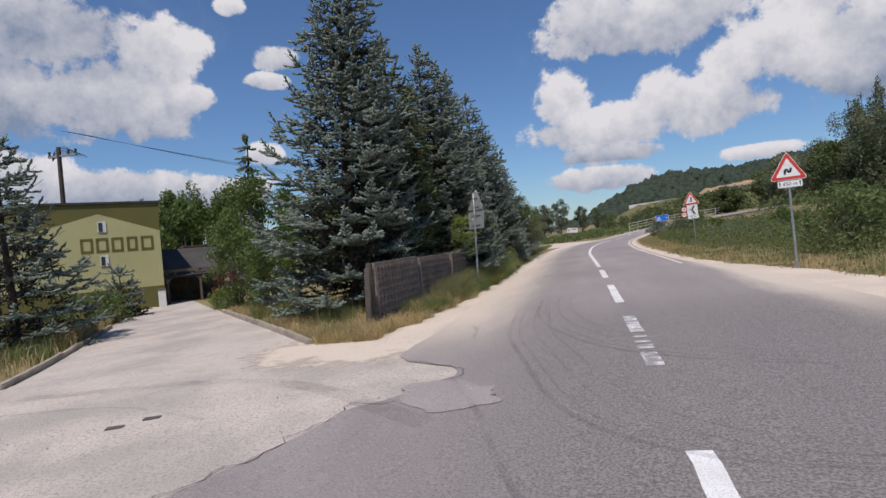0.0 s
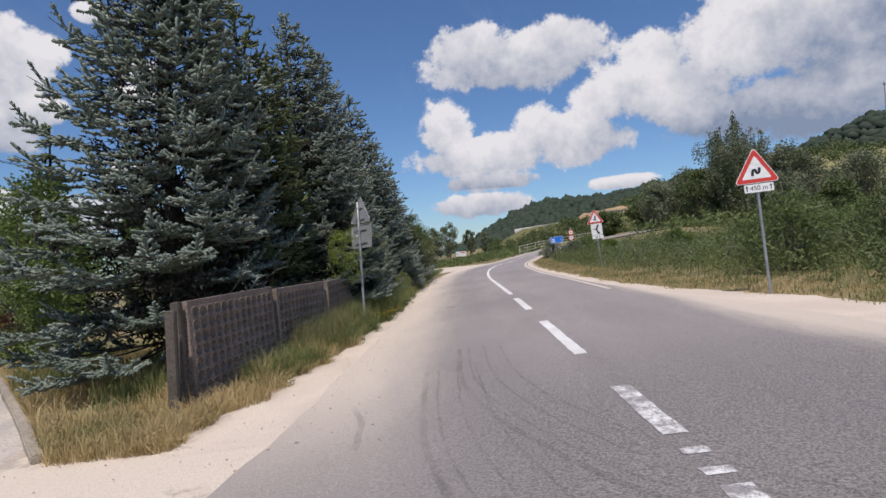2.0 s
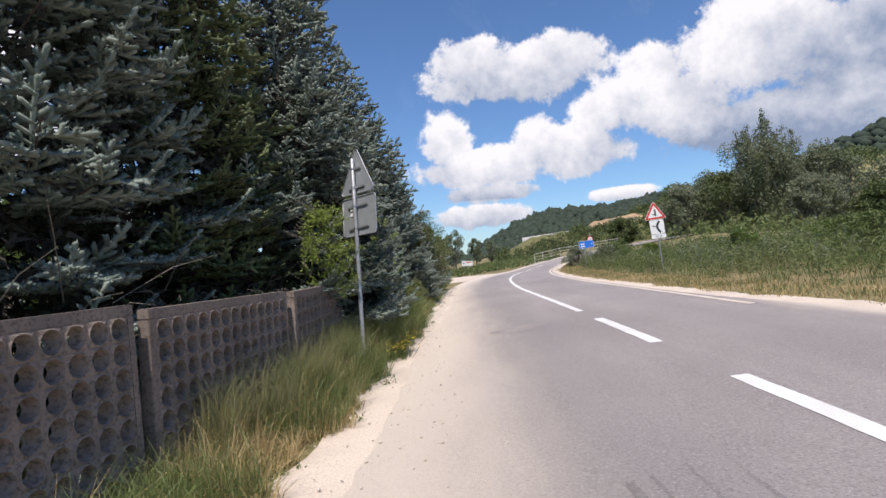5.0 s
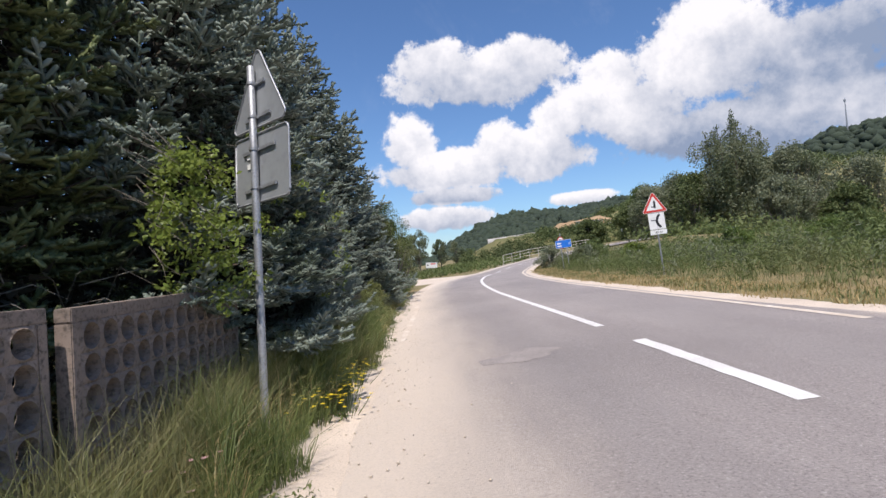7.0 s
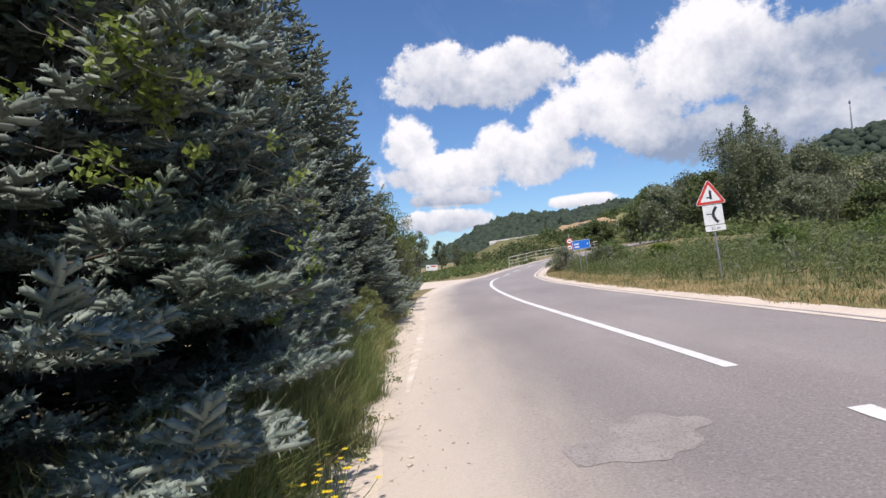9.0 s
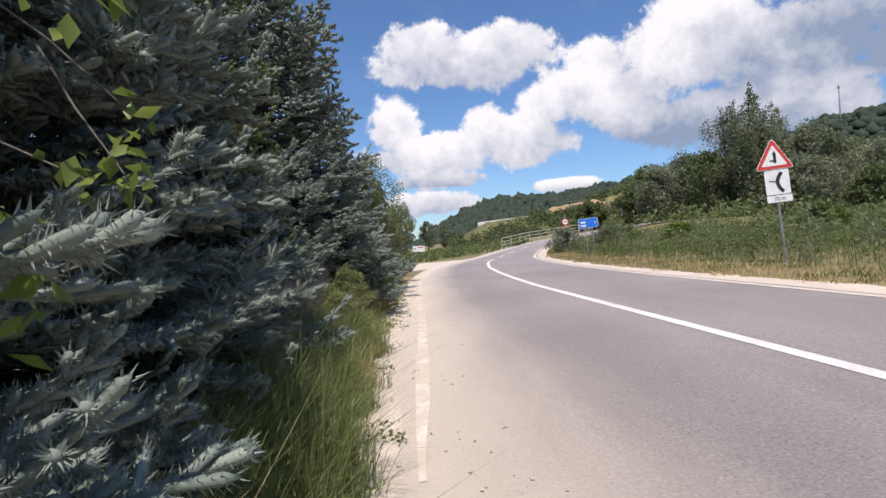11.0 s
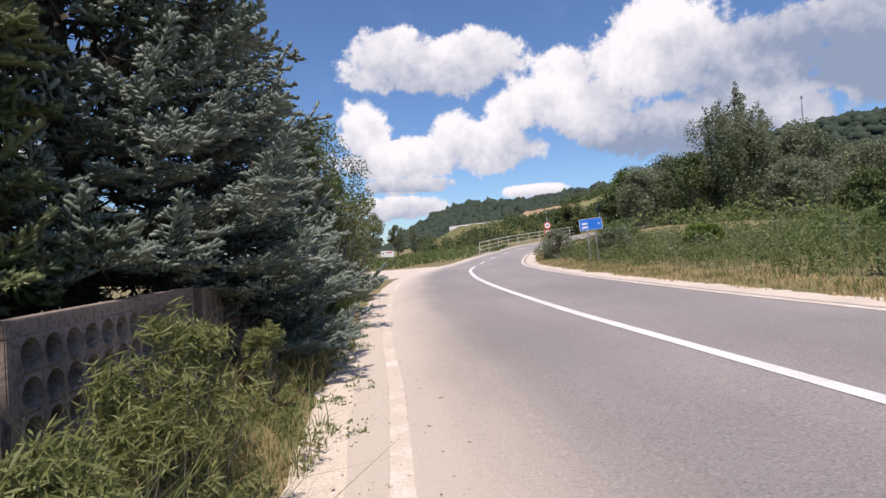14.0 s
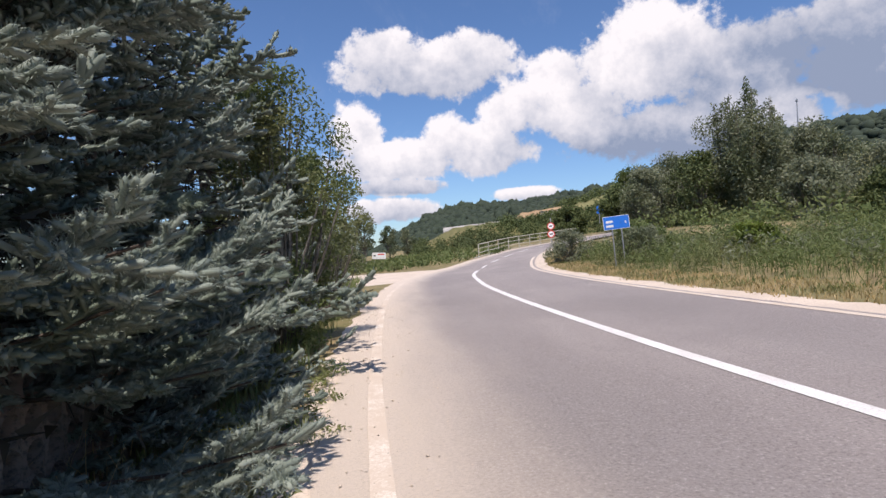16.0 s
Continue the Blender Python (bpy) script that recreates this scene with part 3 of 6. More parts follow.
ARCS = ([(0.66, 8.9), (0.82, 6.2), (1.25, 4.2), (1.84, 2.0), (2.5, 1.05), (3.3, 0.6), (4.6, 0.4)], [(0.4, 3.4), (0.95, 2.1), (1.35, 0.9), (1.75, -0.1), (2.3, -0.7)],
        [(-7.0, 3.5), (-3.8, 3.9), (-1.6, 3.3), (0.6, 1.6)], [(1.1, 10.5), (1.2, 8.0), (1.7, 6.0), (2.6, 4.3), (4.2, 3.2), (6.0, 3.0)], [(0.2, 6.0), (0.1, 6.8), (-0.15, 7.6)], [(-7.4, 2.3), (-4.5, 2.75), (-2.2, 2.0)])
for k, pts in enumerate(ARCS):
    for off in (0.0, 0.16, 0.42, 0.7) if k in (0, 3) else (0.0,):
        strip_along("tyre_mark", [(px + off, py + 0.35 * off) for px, py in pts], (0.07 if off == 0 else 0.03) if k != 2 else 0.3, RUBBER, 0.025 + 0.0006 * k + 0.0004 * off, "curved dark tyre mark on the asphalt", "tyre mark", wobble=0.02)


# ---- road markings ----
at_y = lambda y: int(np.argmin(np.abs(Y[:int(np.argmax(Y > 60))] - y)))


def dash(name, y0, y1, lat, width, mat, label):
    p = [(np.interp(y, Y, LINE[:, 0]) + lat, y) for y in np.linspace(y0, y1, max(3, int((y1 - y0) / 0.8)))]
    strip_along(name, p, width, mat, 0.0215, label, "road marking", "structure", wobble=0.015)


WIDE = 0.19
dash("centre_dash", -1.2, 0.95, 0.0, WIDE, PAINT, "white painted dash in the middle of the road")
for y0, y1, m in ((3.4, 4.2, WORN), (4.35, 4.62, WORN), (4.75, 4.98, WORN), (5.12, 5.3, WORN), (5.55, 7.2, WORN)):
    dash("centre_dash", y0, y1, 0.02, WIDE * 1.1, m, "worn white dash in the middle of the road")
dash("centre_dash", 9.0, 12.75, 0.0, WIDE, PAINT, "white painted dash in the middle of the road")
dash("centre_dash", 15.0, 18.4, 0.0, WIDE, PAINT, "white painted dash in the middle of the road")
i0, i1 = at_y(20.1), at_y(55.0)
ribbon("centre_line", [-0.08, 0.08], PAINT, 0.0215, np.arange(i0, i1), "structure", "continuous white centre line of the road", "road marking")
for k in range(6):
    j = i1 + 8 + 16 * k
    ribbon("centre_line_far", [-0.08, 0.08], PAINT, 0.03, np.arange(j, j + 9), "structure", "white dash beyond the bend", "road marking")
ribbon("edge_line_right", [2.72, 2.86], DUSTY, 0.0215, np.where((Y > 17.5) & (Y < 60))[0], "structure", "white line at the edge of the road", "road marking")
worn_rows = np.where((Y > 20.5) & (Y < 50))[0]
swing = 0.22 * (1 - smooth01(Y[worn_rows], 21, 29))
ribbon("edge_line_left", [-3.2 - swing, -3.06 - swing - 0.1 * (1 - smooth01(Y[worn_rows], 20.5, 23))], DUSTY, 0.0215, worn_rows, "structure", "worn white line at the sandy edge of the road", "road marking")

# ---- kerbs ----
def kerb_row(pts, label):
    run = thing("kerb", label, "kerb", kind="structure")
    p = glide(np.array(pts, float), 1.0)
    stone = None
    for a, b in zip(p[:-1], p[1:]):
        ob = part("kerbstone", box_bm((0.97, 0.13, 0.24), (0, 0, 0.0), 0.02), KERB, run) if stone is None else new("kerbstone", stone)
        stone, ob.parent = ob.data, run
        mid, d = (a + b) / 2, b - a
        ob.matrix_basis = pose(mid[0], mid[1], gzf(*mid) + 0.01 + rng.uniform(-0.015, 0.015), rng.uniform(-3, 3), 0, math.degrees(math.atan2(d[1], d[0])) + rng.uniform(-1.5, 1.5))
    return run


kerb_row([(-3.4, 6.75), (-5.6, 9.1), (-8.2, 11.8), (-12.5, 16.3)], "low weathered concrete kerb beside the driveway")
kerb_row([(-8.55, 4.3), (-9.6, 5.9), (-12.8, 10.1), (-16.2, 14.4)], "low weathered concrete kerb beside the driveway")
for k, (x, y) in enumerate(((-3.45, 1.9), (-3.2, 2.22))):
    bm = box_bm((0.2, 0.12, 0.012), (0, 0, 0), 0.004)
    ob = part("iron_cover", bm, CRACK)
    ob.matrix_basis = pose(x, y, gzf(x, y) + 0.012, 0, 0, 25)
    tagged(ob, "small dark iron cover set into the driveway", "cover")

# ---- concrete fence ----
def fence_panel_mesh(length, cols, rows, height):
    """A slab pierced by a grid of round holes that narrow towards the back."""
    cw, ch, n = (length - 0.14) / cols, (height - 0.16) / rows, 16
    verts, faces = [], []

    def ring_cell(cx, cz):
        ang = np.arange(n) / n * 2 * np.pi
        sq = []
        for a in ang:
            c, s = math.cos(a), math.sin(a)
            k = 1 / max(abs(c), abs(s))
            sq.append((cx + c * k * cw / 2, cz + s * k * ch / 2))
        r1, r2 = 0.41 * min(cw, ch), 0.30 * min(cw, ch)
        base = len(verts)
        for (sx_, sz_), a in zip(sq, ang):
            c, s = math.cos(a), math.sin(a)
            verts.append((sx_, -0.045, sz_))
            verts.append((cx + c * r1 * 1.08, -0.058, cz + s * r1 * 1.08))
            verts.append((cx + c * r1 * 0.93, -0.030, cz + s * r1 * 0.93))
            verts.append((cx + c * r2, 0.045, cz + s * r2))
            verts.append((sx_, 0.045, sz_))
        for i in range(n):
            j = (i + 1) % n
            for k in range(4):
                faces.append((base + 5 * i + k, base + 5 * j + k, base + 5 * j + k + 1, base + 5 * i + k + 1))

    for r in range(rows):
        for c in range(cols):
            ring_cell(0.07 + cw * (c + 0.5), 0.08 + ch * (r + 0.5))
    bm = bmesh.new()
    made = [bm.verts.new(v) for v in verts]
    for f in faces:
        bm.faces.new([made[i] for i in reversed(f)])
    bmesh.ops.remove_doubles(bm, verts=bm.verts[:], dist=0.0005)
    me = bpy.data.meshes.new("panel")
    bm.to_mesh(me)
    bm.free()
    me.materials.append(FENCE)
    return me


PANEL_L, PANEL_H = 2.62, 1.42
STARTS = (8.4, 11.13, 13.86, 22.42, 25.3, 28.2)


def fence_x(y):
    return np.interp(y, [8.4, 13.86, 19.5, 24.0, 28.2, 31.0], [-2.55, -2.05, -2.05, -2.2, -2.3, -2.35])


fence = thing("concrete_fence", "weathered concrete fence of pierced panels under the spruces", "fence", kind="structure")
panel_mesh = fence_panel_mesh(PANEL_L, 13, 7, PANEL_H)
bm = bmesh.new()
for size, at in (((PANEL_L, 0.10, 0.08), (PANEL_L / 2, 0, 0.04)), ((PANEL_L, 0.10, 0.08), (PANEL_L / 2, 0, PANEL_H - 0.04)), ((0.07, 0.1, PANEL_H - 0.16), (0.035, 0, PANEL_H / 2)), ((0.07, 0.1, PANEL_H - 0.16), (PANEL_L - 0.035, 0, PANEL_H / 2))):
    box(bm, size, at, 0.006)
rim_mesh = bpy.data.meshes.new("rim")
bm.to_mesh(rim_mesh)
bm.free()
rim_mesh.materials.append(FENCE)
bm = box_bm((0.10, 0.13, 1.75), (0, 0, 0.72), 0.012)
post_mesh = bpy.data.meshes.new("post")
bm.to_mesh(post_mesh)
bm.free()
post_mesh.materials.append(FENCE_POST)
for k, y0 in enumerate(STARTS):
    a, b = np.array([float(fence_x(y0)), y0]), np.array([float(fence_x(y0 + 2.7)), y0 + 2.7])
    top = float(np.interp(y0, [8.4, 13.8, 25.7, 31], [1.27, 1.2, 1.0, 0.94]))
    turn = math.degrees(math.atan2(*(b - a)[::-1]))
    ob = new("panel", panel_mesh)
    ob.parent = fence
    ob.matrix_basis = pose(a[0], a[1] + 0.06, top - PANEL_H + rng.uniform(-0.02, 0.01), rng.uniform(-1.5, 2.5), rng.uniform(-0.4, 0.4), turn + rng.uniform(-0.6, 0.6))
    rim = new("rim", rim_mesh)
    rim.parent = ob
    ob = new("post", post_mesh)
    ob.parent = fence
    ob.matrix_basis = pose(a[0] - 0.10, a[1] - 0.01, top - 1.6, rng.uniform(-1, 1), rng.uniform(-1.5, 1.5), turn)
# a broken second post leans at the start of the fence
ob = new("post", post_mesh)
ob.parent = fence
ob.matrix_basis = pose(-2.66, 8.17, -0.42, 3, -4, turn + 8)


# ---- signs ----
def plate(outline, thick=0.004, y=0.0):
    """A sheet of metal in the x-z plane."""
    bm = bmesh.new()
    f = bm.faces.new([bm.verts.new((a, y, b)) for a, b in outline])
    ext = bmesh.ops.extrude_face_region(bm, geom=[f])
    bmesh.ops.translate(bm, vec=(0, thick, 0), verts=[v for v in ext["geom"] if isinstance(v, bmesh.types.BMVert)])
    bmesh.ops.recalc_face_normals(bm, faces=bm.faces[:])
    return bm


def round_poly(corners, r, n=5):
    out, c = [], [Vector(p) for p in corners]
    for i, p in enumerate(c):
        a, b = (c[i - 1] - p).normalized(), (c[(i + 1) % len(c)] - p).normalized()
        half = a.angle(b) / 2
        d = r / math.tan(half)
        m = p + (a + b).normalized() * (r / math.sin(half))
        s, e = p + a * d - m, p + b * d - m
        for k in range(n + 1):
            v = s.lerp(e, k / n).normalized() * r
            out.append(tuple(m + v))
    return out


def tri(size, r):
    h = size * 0.866
    return round_poly([(-size / 2, 0), (size / 2, 0), (0, h)], r)


def scaled_tri(size, inset, r):
    """The same triangle drawn in by inset on every side."""
    s = size - inset * 2 * 1.732
    return [(x, z + inset) for x, z in tri(s, r)]


def rect(w, h, r=0.02):
    return round_poly([(-w / 2, 0), (w / 2, 0), (w / 2, h), (-w / 2, h)], r, 3)


def stroke(pts, width, y, thick=0.0015):
    """A flat bent bar along pts in the x-z plane."""
    p = glide(np.array(pts, float), 0.02) if len(pts) > 2 else np.linspace(pts[0], pts[1], 3)
    t = unit(np.gradient(p, axis=0))
    s = np.stack([t[:, 1], -t[:, 0]], -1) * width / 2
    v = np.concatenate([np.insert(p - s, 1, y, 1), np.insert(p + s, 1, y, 1)])
    n, i = len(p), np.arange(len(p) - 1)
    return v, np.stack([i, i + 1, n + i + 1, n + i], -1)


def lettering(text, height, mat, parent, at, name="lettering"):
    cu = bpy.data.curves.new("lettering", "FONT")
    cu.body, cu.size, cu.align_x, cu.align_y, cu.extrude = text, height, "CENTER", "CENTER", 0.0008
    tmp = bpy.data.objects.new("lettering", cu)
    scene.collection.objects.link(tmp)
    bpy.context.view_layer.update()
    me = bpy.data.meshes.new_from_object(tmp.evaluated_get(bpy.context.evaluated_depsgraph_get()))
    bpy.data.objects.remove(tmp)
    me.materials.clear()
    me.materials.append(mat)
    ob = new(name, me)
    ob.parent = parent
    ob.matrix_basis = pose(*at, 90, 0, 0)
    return ob


def pole(parent, h, r=0.03, at=(0, 0), cap=True):
    v, q = tube([(at[0], at[1], z) for z in (0, h * 0.3, h * 0.7, h - 0.01, h)], [r, r, r, r, r * 0.6 if cap else r], 12)
    return np_part("pole", v, q, GALV, parent, "galvanised steel pole", True)


def clamp(parent, z, w=0.0, r=0.034, at=(0, 0)):
    v, q = tube([(at[0], at[1], z - 0.012), (at[0], at[1], z + 0.012)], [r + 0.004] * 2, 12)
    ob = np_part("clamp", v, q, GALV, parent)
    return ob


def warning_sign(label, at, turn, lean, z0, size, pole_h):
    s = thing("road_sign", label, "road sign", at, turn, "warning signs along the road", lean=lean)
    pole(s, pole_h)
    panel = part("warning_triangle", plate(tri(size, 0.05), 0.004, -0.045), SIGN_WHITE, s, "white triangle with a red border")
    panel.matrix_basis = pose(0, 0, z0)
    part("red_border", plate(scaled_tri(size, 0.012, 0.042), 0.001, -0.0475), SIGN_RED, panel, "red border")
    part("white_field", plate(scaled_tri(size, 0.088, 0.02), 0.001, -0.05), SIGN_WHITE, panel, "white field")
    clamp(s, z0 + 0.12), clamp(s, z0 + 0.42)
    return s, panel


sA, tA = warning_sign("red and white triangular bend warning sign on a steel pole", (7.6, 12.7, gzf(7.6, 12.7) - 0.05), -14, -2.0, 2.38, 0.87, 3.0)
v, q = stroke([(-0.075, 0.15), (-0.07, 0.20), (-0.055, 0.265), (-0.015, 0.275), (0.0, 0.24), (0.015, 0.205), (0.05, 0.215), (0.065, 0.27), (0.065, 0.33)], 0.052, -0.0515)
np_part("bend_symbol", v, q, SIGN_BLACK, tA, "black double bend symbol")
pl = part("distance_plate", plate(rect(0.55, 0.17), 0.004, -0.045), SIGN_WHITE, sA, "white distance plate")
pl.matrix_basis = pose(0.02, 0, 2.19)
lettering("450 m", 0.13, SIGN_BLACK, pl, (0.0, -0.047, 0.083))
for sx_ in (-0.225, 0.225):
    v, q = stroke([(sx_, 0.03), (sx_, 0.13)], 0.018, -0.0465)
    v2, q2 = np.array([(sx_ - 0.028, -0.0466, 0.105), (sx_ + 0.028, -0.0466, 0.105), (sx_ + 0.001, -0.0466, 0.15), (sx_ - 0.001, -0.0466, 0.15)]), np.array([[0, 1, 2, 3]])
    np_part("arrow", *joined([(v, q), (v2, q2)]), SIGN_BLACK, pl)
clamp(sA, 1.3, 0, 0.045)

sB, tB = warning_sign("red and white triangular junction warning sign on a leaning pole", (8.55, 30.6, gzf(8.55, 30.6) - 0.05), -12, -3.5, 2.33, 0.9, 2.95)
v, q = stroke([(0.02, 0.15), (0.02, 0.36)], 0.07, -0.0515)
v2 = np.array([(-0.03, -0.0515, 0.36), (0.07, -0.0515, 0.36), (0.021, -0.0515, 0.45), (0.019, -0.0515, 0.45)])
v3, q3 = stroke([(-0.10, 0.21), (-0.015, 0.21)], 0.04, -0.0515)
np_part("junction_symbol", *joined([(v, q), (v2, np.array([[0, 1, 2, 3]])), (v3, q3)]), SIGN_BLACK, tB, "black side road symbol")
pl = part("priority_plate", plate(rect(0.56, 0.6), 0.004, -0.045), SIGN_WHITE, sB, "white plate with a bent road symbol")
pl.matrix_basis = pose(0.02, 0, 1.71)
v, q = stroke([(0.12, 0.06), (0.04, 0.16), (0.0, 0.3), (0.04, 0.43), (0.12, 0.54)], 0.085, -0.047)
v2, q2 = stroke([(-0.19, 0.34), (-0.03, 0.31)], 0.03, -0.047)
np_part("road_symbol", *joined([(v, q), (v2, q2)]), SIGN_BLACK, pl)
pl = part("distance_plate", plate(rect(0.58, 0.17), 0.004, -0.045), SIGN_WHITE, sB, "white distance plate")
pl.matrix_basis = pose(0.03, 0, 1.52)
lettering("30 m", 0.13, SIGN_BLACK, pl, (0.0, -0.047, 0.083))

# the sign that turns its back
sC = thing("road_sign", "grey backs of two road signs on a galvanised pole", "road sign", (-1.465, 15.5, gzf(-1.465, 15.5) - 0.1), -52)
sC.matrix_basis = Matrix.Translation((-1.465, 15.5, gzf(-1.465, 15.5) - 0.1)) @ Matrix.Rotation(radians(-5), 4, "X") @ Matrix.Rotation(radians(-41), 4, "Z")
pole(sC, 3.5, 0.034)
ob = part("triangle_back", plate(tri(0.88, 0.05), 0.006, 0.045), SIGN_BACK, sC, "grey back of a triangular sign")
ob.matrix_basis = pose(0.03, 0, 2.93, 0, 2, 0)
v, q = tube([(x, 0.043, z) for x, z in tri(0.88, 0.05)] + [(tri(0.88, 0.05)[0][0], 0.043, tri(0.88, 0.05)[0][1])], [0.011] * (len(tri(0.88, 0.05)) + 1), 6)
np_part("rim", v, q, GALV, ob)
ob2 = part("plate_back", plate(rect(0.84, 0.62, 0.05), 0.006, 0.045), SIGN_BACK, sC, "grey back of a rectangular sign")
ob2.matrix_basis = pose(0.03, 0, 2.25, 0, 2, 0)
out = rect(0.84, 0.62, 0.05)
v, q = tube([(x, 0.043, z) for x, z in out + out[:1]], [0.011] * (len(out) + 1), 6)
np_part("rim", v, q, GALV, ob2)
for z, w in ((3.33, 0.26), (3.02, 0.4), (2.72, 0.5), (2.37, 0.5)):
    part("bracket", box_bm((w, 0.02, 0.035), (0.03, 0.032, z), 0.004), GALV, sC)
    clamp(sC, z, 0, 0.038)
for z in (2.69, 2.6):
    part("sticker", box_bm((0.09, 0.002, 0.05), (-0.13, 0.0365, z)), STICKER, sC, "small white sticker")

# blue direction sign
bs = thing("direction_sign", "blue direction sign on two thin steel posts", "road sign", (9.05, 46.6, gzf(9.05, 46.6) - 0.05), -8, lean=-3.0)
for x in (-0.18, 0.18):
    pole(bs, 1.85, 0.025, (x, 0.03))
panel = part("blue_panel", plate(rect(1.02, 0.52, 0.03), 0.005, -0.01), SIGN_WHITE, bs, "blue panel with a white edge")
panel.matrix_basis = pose(0, 0, 1.47, 0, -1.5, 0)
part("blue_field", plate([(x, z + 0.015) for x, z in rect(0.985, 0.49, 0.02)], 0.001, -0.0125), SIGN_BLUE, panel, "blue field")
for x, z, w in ((-0.27, 0.31, 0.26), (-0.27, 0.14, 0.28), (0.36, 0.25, 0.05)):
    part("unreadable_line", box_bm((w, 0.002, 0.09), (x, -0.0135, z)), SIGN_WHITE, panel)


def round_sign(parent, z, d):
    ang = np.arange(24) / 24 * 2 * np.pi
    ob = part("disc", plate([(math.cos(a) * d / 2, math.sin(a) * d / 2) for a in ang], 0.004, -0.04), SIGN_RED, parent, "red ringed disc")
    ob.matrix_basis = pose(0, 0, z)
    part("white_field", plate([(math.cos(a) * d * 0.37, math.sin(a) * d * 0.37) for a in ang], 0.002, -0.043), SIGN_WHITE, ob)
    part("unreadable_mark", box_bm((d * 0.42, 0.002, d * 0.16), (0, -0.0445, 0)), SIGN_BLACK, ob)


rs = thing("road_sign", "two round red-ringed prohibition signs on one pole", "road sign", (15.3, 73.2, gzf(15.3, 73.2) - 0.1), -10)
pole(rs, 2.5, 0.03)
round_sign(rs, 1.05, 0.66)
round_sign(rs, 1.75, 0.66)
ws = thing("notice_board", "small white board with red markings on two posts", "sign", (0.5, 108, gzf(0.5, 108)), 0)
for x in (-0.7, 0.7):
    pole(ws, 1.5, 0.04, (x, 0.05))
wp = part("board", plate(rect(2.0, 0.95, 0.05), 0.02, -0.02), SIGN_WHITE, ws, "white board")
wp.matrix_basis = pose(0, 0, 0.75, 0, 3, 0)
for x, z, w, m in ((0.3, 0.7, 0.9, SIGN_RED), (0.2, 0.35, 1.1, SIGN_WHITE), (-0.65, 0.5, 0.3, SIGN_BLACK)):
    part("unreadable_line", box_bm((w, 0.004, 0.18), (x, -0.025, z)), m, wp)


# ---- spruces ----
def needle_stalks(p, w, l, r=0.006):
    """Thin three-sided twigs."""
    a = unit(np.cross(w, [[0.3, 0.1, 1.0]])) * r
    b = unit(np.cross(w, a)) * r
    e = p + w * l[:, None]
    v = np.stack([p + a, p - a * 0.5 + b, p - a * 0.5 - b, e], 1).reshape(-1, 3)
    o = 4 * np.arange(len(p))[:, None]
    return v, np.concatenate([o + [0, 1, 3], o + [1, 2, 3], o + [2, 0, 3]])


def shoots(base, way, length, count, nlen, nwid, core, sides, seed):
    """Bottle-brush shoots: a blunt core and needles set round it in a spiral, bent towards the tip."""
    g = np.random.default_rng(seed)
    n = len(base)
    ref = np.where(np.abs(way[:, 2:3]) > 0.9, [[1.0, 0, 0]], [[0, 0, 1.0]])
    a = unit(np.cross(way, ref))
    b = np.cross(way, a)
    s = (np.arange(count)[None] + g.random((n, count))) / count
    phi = np.arange(count)[None] * 2.4 + g.random((n, 1)) * 6.28 + g.normal(0, 0.3, (n, count))
    rad = a[:, None] * np.cos(phi)[..., None] + b[:, None] * np.sin(phi)[..., None]
    root = base[:, None] + way[:, None] * (length[:, None] * s)[..., None] + rad * core * 0.6
    d = unit(way[:, None] * (0.38 + 0.9 * s[..., None] ** 3) + rad + [0, 0, 0.12])
    tip = root + d * (nlen * g.uniform(0.8, 1.15, (n, count)) * (1.05 - 0.25 * s))[..., None]
    across = unit(np.cross(d, rad + 0.3 * way[:, None])) * nwid / 2
    needles = np.stack([root - across, root + across, tip], 2).reshape(-1, 3)
    faces = [np.arange(len(needles)).reshape(-1, 3)]
    ang = np.arange(sides) / sides * 2 * np.pi
    ring = a[:, None] * np.cos(ang)[None, :, None] + b[:, None] * np.sin(ang)[None, :, None]
    low, high, end = base[:, None] + ring * core * 0.8, base[:, None] + way[:, None] * (length * 0.84)[:, None, None] + ring * core * 0.95, base + way * (length * 1.04)[:, None]
    body = np.concatenate([low, high, end[:, None]], 1)
    o = len(needles) + (2 * sides + 1) * np.arange(n)[:, None]
    for k in range(sides):
        m = (k + 1) % sides
        faces += [o + [k, m, sides + m], o + [k, sides + m, sides + k], o + [sides + k, sides + m, 2 * sides]]
    return np.concatenate([needles, body.reshape(-1, 3)]), np.concatenate(faces)


# needles to a shoot, needle length and width, core radius, core sides, spacing of the shoots, side twigs
FINENESS = ((44, 0.033, 0.0046, 0.0150, 4, 0.080, True), (9, 0.034, 0.0125, 0.0205, 3, 0.090, True), (4, 0.040, 0.024, 0.028, 3, 0.125, False), (3, 0.055, 0.034, 0.036, 3, 0.17, False), (150, 0.027, 0.0021, 0.0065, 4, 0.080, True))


